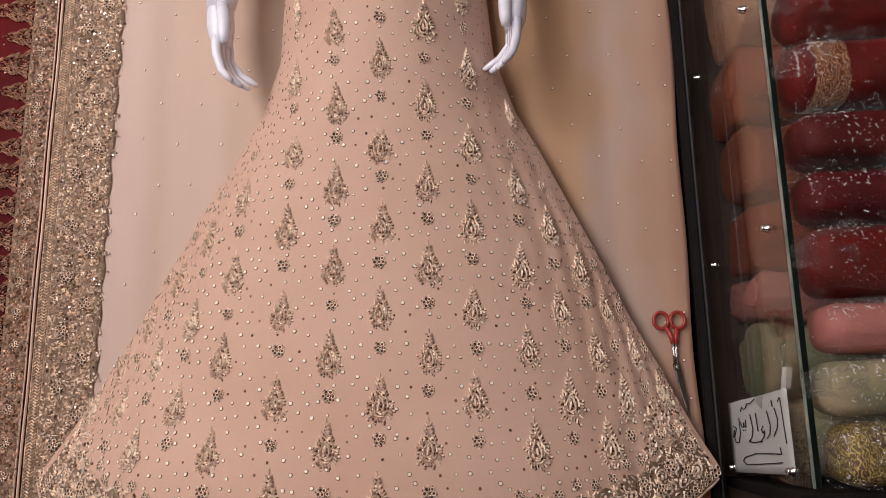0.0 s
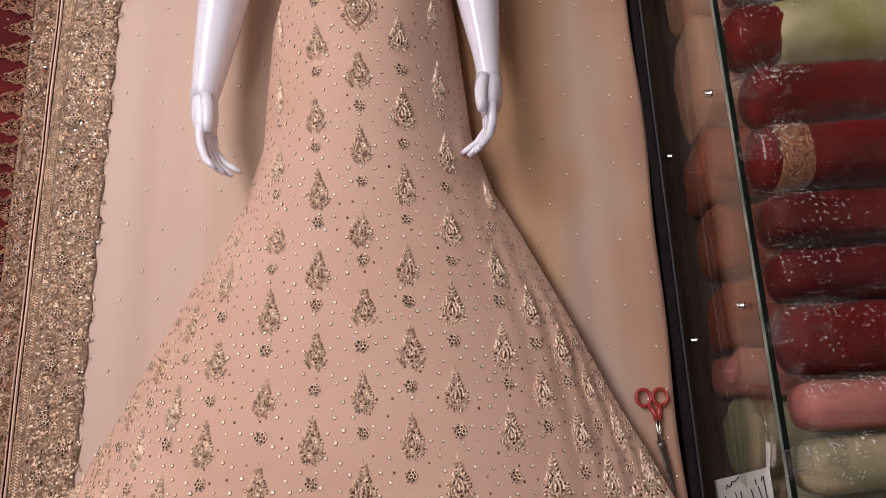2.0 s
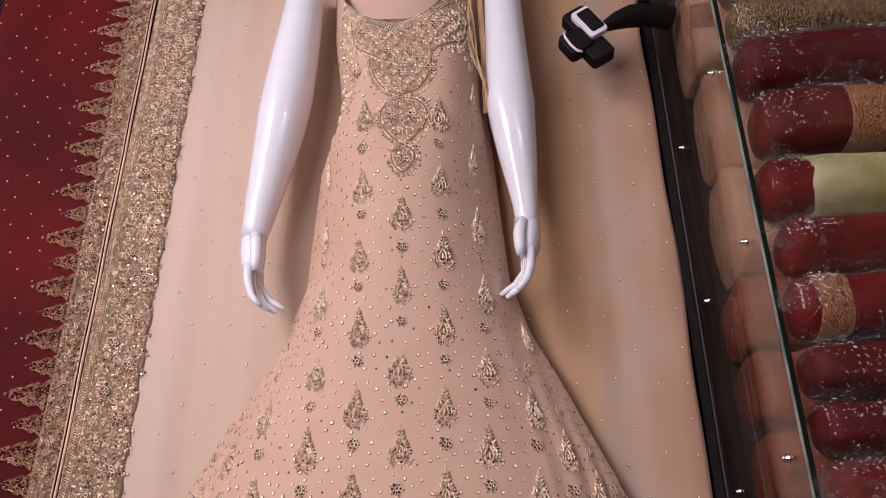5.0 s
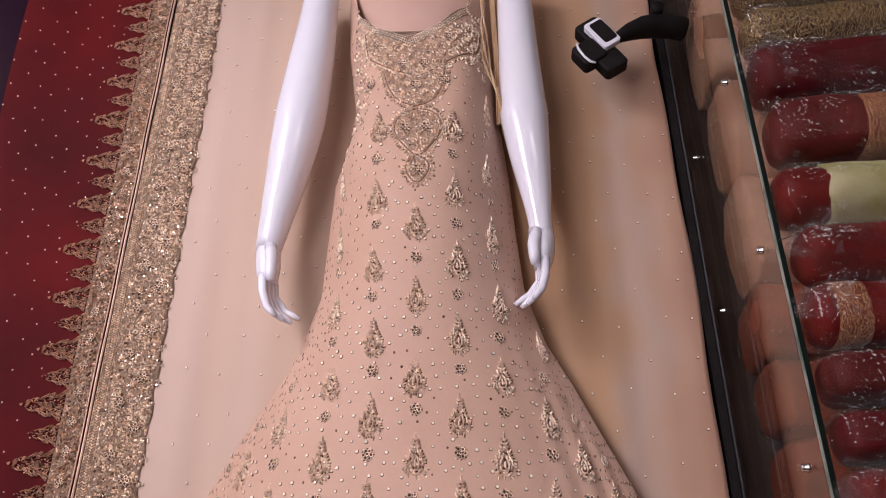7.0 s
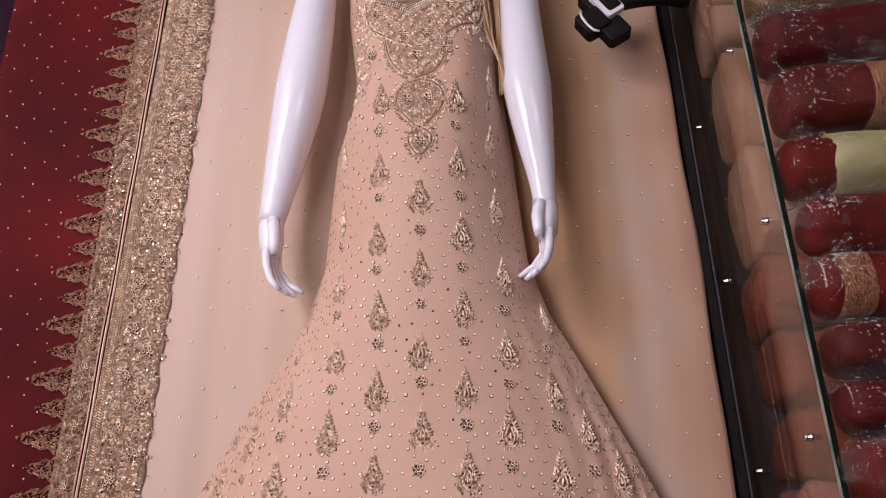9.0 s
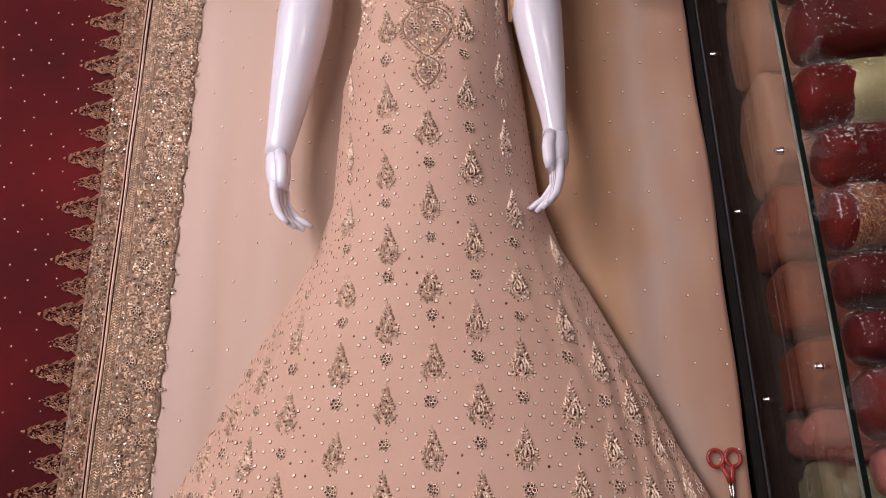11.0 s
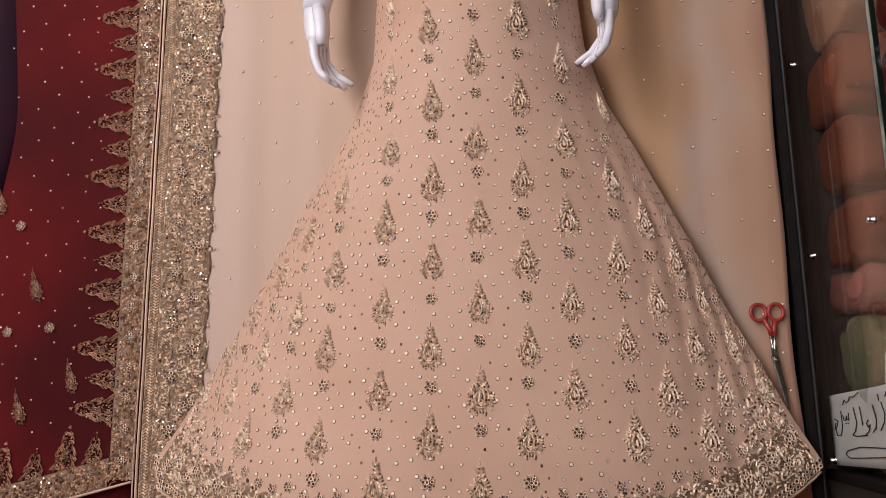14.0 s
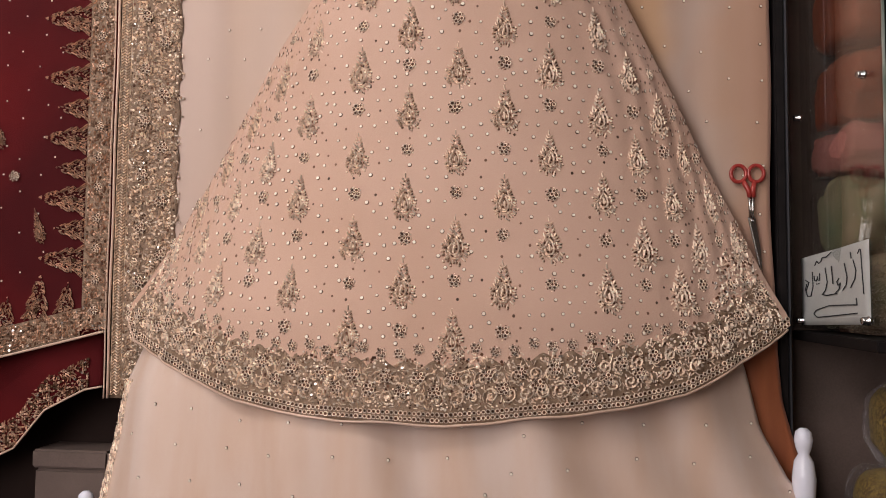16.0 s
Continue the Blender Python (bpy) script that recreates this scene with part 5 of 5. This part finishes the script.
nvs = [note_pt(i / 12, j / 8, 0.0042 + 0.0015 * math.sin(i * 0.7) * (j / 8)) for j in range(9) for i in range(13)]
o = under(link_mesh("sheet", mesh("note_sheet", nvs, grid_faces(9, 13), M_PAPER)), note)
o.modifiers.new("thickness", "SOLIDIFY").thickness = 0.0004
STROKES = (
    ((0.86, 0.86), (0.885, 0.91), (0.90, 0.90), (0.915, 0.60), (0.93, 0.36)),
    ((0.765, 0.90), (0.775, 0.82)),
    ((0.80, 0.80), (0.835, 0.66), (0.82, 0.56), (0.76, 0.46)),
    ((0.68, 0.78), (0.715, 0.60), (0.70, 0.50), (0.65, 0.44)),
    ((0.60, 0.60), (0.57, 0.56), (0.59, 0.51), (0.62, 0.54), (0.60, 0.46), (0.55, 0.42)),
    ((0.495, 0.78), (0.515, 0.54)),
    ((0.40, 0.78), (0.43, 0.58), (0.40, 0.47), (0.35, 0.42), (0.42, 0.40), (0.57, 0.41)),
    ((0.315, 0.72), (0.315, 0.62), (0.285, 0.63), (0.28, 0.68), (0.265, 0.62), (0.235, 0.63), (0.225, 0.70)),
    ((0.20, 0.76), (0.205, 0.55), (0.17, 0.42), (0.11, 0.42), (0.085, 0.52)),
    ((0.08, 0.66), (0.14, 0.62), (0.10, 0.52), (0.07, 0.50), (0.10, 0.60)),
    ((0.24, 0.84), (0.27, 0.90), (0.30, 0.86), (0.34, 0.88), (0.36, 0.93), (0.42, 0.92), (0.50, 0.97)),
    ((0.26, 0.58), (0.27, 0.575)), ((0.295, 0.58), (0.305, 0.575)),
    ((0.83, 0.32), (0.84, 0.24), (0.70, 0.25), (0.45, 0.26), (0.25, 0.21), (0.21, 0.16), (0.27, 0.11), (0.50, 0.12), (0.84, 0.14)),
)
for stroke in STROKES:
    fine = []
    for p, q in zip(stroke, stroke[1:]):
        fine += [Vector(note_pt(p[0] + (q[0] - p[0]) * k / 4, p[1] + (q[1] - p[1]) * k / 4, 0.0062)) for k in range(4)]
    fine.append(Vector(note_pt(*stroke[-1], 0.0062)))
    v, f = tube(fine, [0.0011] * len(fine), 6)
    under(link_mesh("ink_stroke", mesh("ink_stroke", v, f, M_INK)), note)


# ---- wrapped cloth rolls ----
def roll_shape(x0, x1, y, z, ry, rz, power, seed, puff=0.0, tilt=0.0, dent=0.006, lip=0.045):
    """A soft roll or folded bolt lying along x."""
    m = 40
    ends = [lip * q for q in (0.0, 0.018, 0.067, 0.156, 0.289, 0.467, 0.689, 1.0)]
    length = x1 - x0
    along = ends + [lip + (length - 2 * lip) * k / 30 for k in range(1, 30)] + [length - e for e in ends[::-1]]
    n = len(along)
    v = []
    for i, d in enumerate(along):
        x = x0 + d
        e = min(d, length - d)
        k = max(0.008, 1 - max(0, 1 - e / lip) ** 2.6) ** 0.42 if e < lip else 1.0
        for j in range(m):
            a = 2 * math.pi * j / m
            c, sn = math.cos(a), math.sin(a)
            yy = ry * k * math.copysign(abs(c) ** (2 / power), c)
            zz = rz * k * math.copysign(abs(sn) ** (2 / power), sn)
            w = noise.noise(Vector((x * 7, c * 1.3 + seed, sn * 1.3))) * dent + noise.noise(Vector((x * 28, c * 4 + seed, sn * 4))) * dent * 0.4
            v.append((x, y + yy * (1 + (w + puff) / ry), z + zz * (1 + (w + puff) / rz) + tilt * (x - x0)))
    f = grid_faces(n, m, True) + [tuple(range(m))[::-1], tuple(range((n - 1) * m, n * m))]
    return v, f


def glint_flecks(x0, x1, y, z, ry, rz, power, tilt, count, seed):
    """Small white flecks that paint in a wrap's glints, in clusters on the upper front of a roll and round its end."""
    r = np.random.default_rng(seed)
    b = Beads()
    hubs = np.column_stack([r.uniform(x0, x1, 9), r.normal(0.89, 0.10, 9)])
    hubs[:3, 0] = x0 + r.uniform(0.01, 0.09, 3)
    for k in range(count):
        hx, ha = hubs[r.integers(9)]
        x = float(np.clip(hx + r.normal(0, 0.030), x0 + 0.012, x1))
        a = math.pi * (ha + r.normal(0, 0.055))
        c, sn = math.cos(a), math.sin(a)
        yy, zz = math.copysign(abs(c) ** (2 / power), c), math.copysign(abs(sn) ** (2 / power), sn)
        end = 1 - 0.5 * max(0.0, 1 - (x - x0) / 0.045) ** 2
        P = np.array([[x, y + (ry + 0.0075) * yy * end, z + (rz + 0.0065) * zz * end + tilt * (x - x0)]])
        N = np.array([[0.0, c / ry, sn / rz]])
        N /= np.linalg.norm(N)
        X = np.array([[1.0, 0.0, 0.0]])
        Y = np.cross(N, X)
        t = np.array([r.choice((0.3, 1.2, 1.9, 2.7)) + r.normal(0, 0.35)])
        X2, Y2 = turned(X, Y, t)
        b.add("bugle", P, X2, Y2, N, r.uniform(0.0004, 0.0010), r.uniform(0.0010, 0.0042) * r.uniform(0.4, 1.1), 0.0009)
    return b.mesh("wrap_creases", M_GLINT)


def cloth_mat(name, c1, c2, scale=14, metal=0.0, pattern=None):
    if pattern is None:
        return mat(name, c1, 0.6, metal, colour2=c2, scale=scale, grain=0.3, grain_scale=500, bump=0.3, bump_scale=250, sheen=0.0, spec=0.2)
    m = mat(name, c1, 0.5, metal, colour2=c2, scale=scale, grain=0.3, grain_scale=500, bump=0.6, bump_scale=160)
    nt = m.node_tree
    b = nt.nodes["Principled BSDF"]
    old = b.inputs["Base Color"].links[0].from_socket
    tc = nt.nodes.new("ShaderNodeTexCoord")
    wave = nt.nodes.new("ShaderNodeTexWave")
    wave.inputs["Scale"].default_value, wave.inputs["Distortion"].default_value = 46, 16
    wave.inputs["Detail"].default_value, wave.inputs["Detail Scale"].default_value = 3, 2.2
    nt.links.new(tc.outputs["Object"], wave.inputs["Vector"])
    rp = nt.nodes.new("ShaderNodeValToRGB")
    rp.color_ramp.elements[0].position, rp.color_ramp.elements[1].position = 0.70, 0.88
    rp.color_ramp.elements[0].color, rp.color_ramp.elements[1].color = (0, 0, 0, 1), (1, 1, 1, 1)
    nt.links.new(wave.outputs["Fac"], rp.inputs[0])
    mx = nt.nodes.new("ShaderNodeMix")
    mx.data_type = "RGBA"
    nt.links.new(rp.outputs[0], mx.inputs[0])
    nt.links.new(old, mx.inputs[6])
    mx.inputs[7].default_value = (*pattern, 1)
    nt.links.new(mx.outputs[2], b.inputs["Base Color"])
    return m


CL_RED = cloth_mat("red_fabric", (0.15, 0.008, 0.006), (0.085, 0.004, 0.004))
CL_MAROON = cloth_mat("maroon_fabric", (0.095, 0.006, 0.008), (0.06, 0.003, 0.005))
CL_ROSE = cloth_mat("rose_fabric", (0.125, 0.016, 0.014), (0.07, 0.006, 0.006))
CL_PINK = cloth_mat("dusty_pink_fabric", (0.50, 0.20, 0.17), (0.42, 0.15, 0.13))
CL_CREAM = cloth_mat("cream_green_fabric", (0.52, 0.48, 0.27), (0.30, 0.28, 0.085), 7)
CL_OLIVE = cloth_mat("olive_cream_fabric", (0.40, 0.32, 0.20), (0.22, 0.24, 0.14), 9)
CL_SEQUIN = cloth_mat("dark_sequinned_fabric", (0.10, 0.05, 0.02), (0.05, 0.015, 0.012), 30, 0.3, (0.55, 0.40, 0.18))
CL_GOLD = cloth_mat("gold_brocade_fabric", (0.16, 0.11, 0.04), (0.10, 0.05, 0.03), 24, 0.3, (0.62, 0.46, 0.14))
CL_THREAD = cloth_mat("gold_thread_patch", (0.26, 0.07, 0.03), (0.16, 0.03, 0.014), 18, 0.1, (0.62, 0.36, 0.18))
CL_PEACH = cloth_mat("peach_fabric", (0.70, 0.42, 0.29), (0.52, 0.26, 0.16), 9)
CL_ORANGE = cloth_mat("orange_brown_fabric", (0.34, 0.095, 0.05), (0.24, 0.06, 0.03), 10)

# z0, z1, cloth, squareness, words, band of gold thread (start, end) or None
ROLLS = (
    (2.14, 2.26, CL_SEQUIN, 2.6, "dark sequinned fabric roll wrapped in clear plastic", None),
    (2.015, 2.135, CL_SEQUIN, 2.4, "dark gold sequinned fabric roll wrapped in clear plastic", None),
    (1.862, 2.008, CL_MAROON, 2.3, "maroon fabric roll wrapped in shiny clear plastic", None),
    (1.705, 1.852, CL_ROSE, 2.6, "rose fabric bolt with gold thread patches in plastic", (0.15, 0.30)),
    (1.545, 1.692, CL_CREAM, 2.0, "cream green fabric roll with a red end in plastic", None),
    (1.412, 1.540, CL_RED, 2.2, "red fabric roll in loose crinkled clear plastic", (0.03, 0.07)),
    (1.278, 1.408, CL_RED, 2.4, "red fabric roll with gold thread end in plastic", (0.01, 0.13)),
    (1.168, 1.270, CL_ROSE, 3.0, "flat folded rose maroon fabric bolt in clear plastic", None),
    (1.058, 1.160, CL_MAROON, 3.0, "flat folded maroon fabric bolt in clear plastic", None),
    (0.922, 1.052, CL_RED, 2.8, "plump red fabric pack in glossy clear plastic", (0.28, 0.42)),
    (0.822, 0.917, CL_PINK, 3.0, "dusty pink fabric pack with silver thread in plastic", (0.14, 0.36)),
    (0.712, 0.816, CL_OLIVE, 3.0, "cream and olive fabric pack in clear plastic", None),
    (0.594, 0.706, CL_GOLD, 3.0, "gold brocade fabric pack in bluish clear plastic", None),
)
CL_SILVER = cloth_mat("silver_thread_patch", (0.50, 0.40, 0.34), (0.38, 0.25, 0.22), 40, 0.4, (0.75, 0.70, 0.62))
for i, (z0, z1, cm, power, words, band) in enumerate(ROLLS):
    z, rz = (z0 + z1) / 2, (z1 - z0) / 2 - 0.004
    ry = min(max(rz * 1.15, 0.062), 0.082)
    x0 = 0.672 + 0.006 * math.sin(i * 2.7)
    y = 1.372 + 0.008 * math.sin(i * 1.9)
    tilt = 0.012 * math.sin(i * 1.3)
    pack = empty("fabric_roll", words, "fabric roll", (1.0, y, z0), "stack of wrapped fabric rolls")
    under(link_mesh("fabric", mesh("fabric", *roll_shape(x0 + (0.070 if i == 4 else 0), 1.42, y, z, ry, rz, power, i * 3.1, 0, tilt), cm)), pack)
    if band:
        m = CL_SILVER if i >= 9 else CL_THREAD
        under(link_mesh("thread_patch", mesh("thread_patch", *roll_shape(x0 + band[0], x0 + band[1], y, z + tilt * band[0], ry, rz, power, i * 3.1, 0.0018, tilt, 0.006), m), None, "gold thread work" if i < 9 else "silver thread work"), pack)
    if i == 4:
        under(link_mesh("rolled_end", mesh("rolled_end", *roll_shape(x0 - 0.006, x0 + 0.22, y, z, ry * 0.93, rz * 0.93, 2.0, 2.2, 0, 0, 0.004), CL_RED), None, "red rolled fabric end"), pack)
    if i in (2, 5, 6, 9, 11, 12):
        # loose crumpled end of the wrap, standing out past the roll
        fv = []
        for p in range(15):
            for q in range(15):
                s, t = p / 14, q / 14
                u = x0 - 0.030 + 0.10 * s
                fv.append((u + 0.010 * noise.noise(Vector((s * 5, t * 5, i))), y - ry * (0.60 + 0.42 * s) + 0.022 * noise.noise(Vector((s * 4, t * 4, i + 9))), z + rz * (1.5 * t - 0.45) * (0.55 + 0.45 * s) + 0.012 * noise.noise(Vector((s * 5, t * 5, i + 5)))))
        flap = under(link_mesh("plastic_flap", mesh("plastic_flap", fv, grid_faces(15, 15), M_FLAP), None, "loose crumpled plastic end"), pack)
        flap.visible_shadow = False
    w = link_mesh("plastic_wrap", mesh("plastic_wrap", *roll_shape(x0 - 0.010, 1.43, y, z, ry, rz, power, i * 3.1 + 50, 0.0040, tilt, 0.013), M_WRAP), None, "crinkled clear plastic wrap")
    w.visible_shadow = False
    under(w, pack)
    # white slivers added in place of highlights on the wrap
    under(tagged(link_mesh("wrap_creases", glint_flecks(x0, 1.22, y, z, ry, rz, power, tilt, (150 if i in (2, 3, 5, 6, 9, 10, 11, 12) else 80), 300 + i), None, "white flecks painted in as glints on the plastic"), kind="stuff"), pack)

# second row of rolls behind, seen through the glass
REAR = ((0.60, 0.74, CL_OLIVE), (0.745, 0.90, CL_OLIVE), (0.905, 1.00, CL_PINK), (1.005, 1.15, CL_ORANGE), (1.155, 1.32, CL_ORANGE), (1.325, 1.48, CL_ORANGE), (1.485, 1.76, CL_PEACH),
        (1.765, 2.06, CL_PEACH), (2.065, 2.38, CL_PEACH))
for i, (z0, z1, cm) in enumerate(REAR):
    z, rz = (z0 + z1) / 2, (z1 - z0) / 2 - 0.002
    x0 = 0.628 + 0.006 * math.sin(i * 2.1)
    y = 1.580 + 0.014 * math.sin(i * 1.7)
    name = {CL_OLIVE: "olive cream", CL_PINK: "dusty pink", CL_ORANGE: "orange brown", CL_PEACH: "peach"}[cm]
    pack = empty("fabric_roll", name + " fabric roll in plastic behind the glass panel", "fabric roll", (1.0, y, z0), "rear row of fabric rolls")
    under(link_mesh("fabric", mesh("fabric", *roll_shape(x0, 1.42, y, z, 0.118, rz * 0.97, 3.2, 70 + i * 2.3, 0, 0, 0.024, 0.022), cm)), pack)
    w = under(link_mesh("plastic_wrap", mesh("plastic_wrap", *roll_shape(x0 - 0.008, 1.43, y, z, 0.120, rz, 3.2, 160 + i * 1.7, 0.002, 0, 0.028, 0.022), M_WRAP), None, "crinkled clear plastic wrap"), pack)
    w.visible_shadow = False

# packs on the lower board
for i, (x0, x1, z0, z1, cm, words) in enumerate(((0.64, 1.4, 0.03, 0.16, CL_RED, "red fabric pack in clear plastic"), (0.655, 1.4, 0.165, 0.34, CL_GOLD, "gold brocade fabric pack in clear plastic"), (0.69, 1.4, 0.345, 0.50, CL_GOLD, "olive gold brocade fabric pack in clear plastic"))):
    z, rz = (z0 + z1) / 2, (z1 - z0) / 2 - 0.003
    pack = empty("fabric_roll", words, "fabric roll", (1.0, 1.45, z0), "packs on the lower board")
    under(link_mesh("fabric", mesh("fabric", *roll_shape(x0, x1, 1.50, z, 0.13, rz, 2.8, 120 + i * 4, 0, 0, 0.01), cm)), pack)
    w = link_mesh("plastic_wrap", mesh("plastic_wrap", *roll_shape(x0 - 0.012, x1 + 0.01, 1.50, z, 0.132, rz, 2.8, 140 + i, 0.004, 0, 0.014), M_WRAP))
    w.visible_shadow = False
    under(w, pack)

def rounded_block(w, h, depth, r):
    """A flat block with round corners in x and z and softened rims, w and h being half sizes."""
    ring2 = []
    for cx, cz, a0 in ((w - r, h - r, 0), (r - w, h - r, 90), (r - w, r - h, 180), (w - r, r - h, 270)):
        ring2 += [(cx + r * math.cos(math.radians(a0 + 18 * k)), cz + r * math.sin(math.radians(a0 + 18 * k))) for k in range(6)]
    n = len(ring2)
    soft = min(depth * 0.3, r * 0.6)
    v = [(x * (1 - (q / w)), y, z * (1 - (q / h))) for y, q in ((-depth, soft), (-depth + soft * 0.35, soft * 0.3), (-depth + soft, 0), (depth, 0)) for x, z in ring2]
    return v, grid_faces(4, n, True) + [tuple(range(n)), tuple(range(3 * n, 4 * n))[::-1]]


# ---- black clamp on a bent arm, fixed to the post ----
clamp = empty("clamp_arm", "black bent clamp arm with a white-edged holder fixed to post", "clamp", (0.56, 1.6, 2.25))
arm_pts = [(0.600, 1.555, 2.268), (0.560, 1.545, 2.274), (0.520, 1.535, 2.270), (0.480, 1.522, 2.256), (0.445, 1.512, 2.236), (0.415, 1.506, 2.215), (0.395, 1.503, 2.200)]
v, f = tube(arm_pts, [(0.030, 0.034), (0.030, 0.036), (0.029, 0.036), (0.027, 0.033), (0.022, 0.026), (0.015, 0.017), (0.012, 0.012)], 14)
under(link_mesh("arm", mesh("clamp_arm", v, f, M_BLACK)), clamp)
for name, words, x, y, z, w, h, depth, m in (("pad", "", 0.352, 1.508, 2.226, 0.036, 0.046, 0.018, M_BLACK), ("pad", "", 0.331, 1.500, 2.156, 0.036, 0.036, 0.018, M_BLACK), ("pad", "", 0.386, 1.508, 2.132, 0.034, 0.032, 0.018, M_BLACK),
                                          ("face_rim", "white plastic rim", 0.368, 1.482, 2.208, 0.027, 0.048, 0.008, M_WHITE), ("face", "", 0.371, 1.4755, 2.211, 0.0195, 0.037, 0.004, M_BLACK)):
    v, f = rounded_block(w, h, depth, w * 0.35)
    turn = pose(x, y, z, 0, -32, 0)
    under(link_mesh(name, mesh("clamp_" + name, [turn @ Vector(q) for q in v], f, m, smooth=False), None, words), clamp)
strip = [(0.300, 1.480, 2.178), (0.303, 1.479, 2.160), (0.316, 1.479, 2.134), (0.330, 1.479, 2.116), (0.344, 1.480, 2.112)]
under(link_mesh("edge_strip", mesh("edge_strip", *tube(strip, [0.0030, 0.0036, 0.0036, 0.0036, 0.0030], 8), M_WHITE), None, "white plastic edge"), clamp)
v, f = tube([(0.524, 1.490, 2.300), (0.524, 1.515, 2.300)], [0.016, 0.018], 16)
under(link_mesh("knob", mesh("clamp_knob", v, f, M_BLACK), None, "round black tightening knob"), clamp)
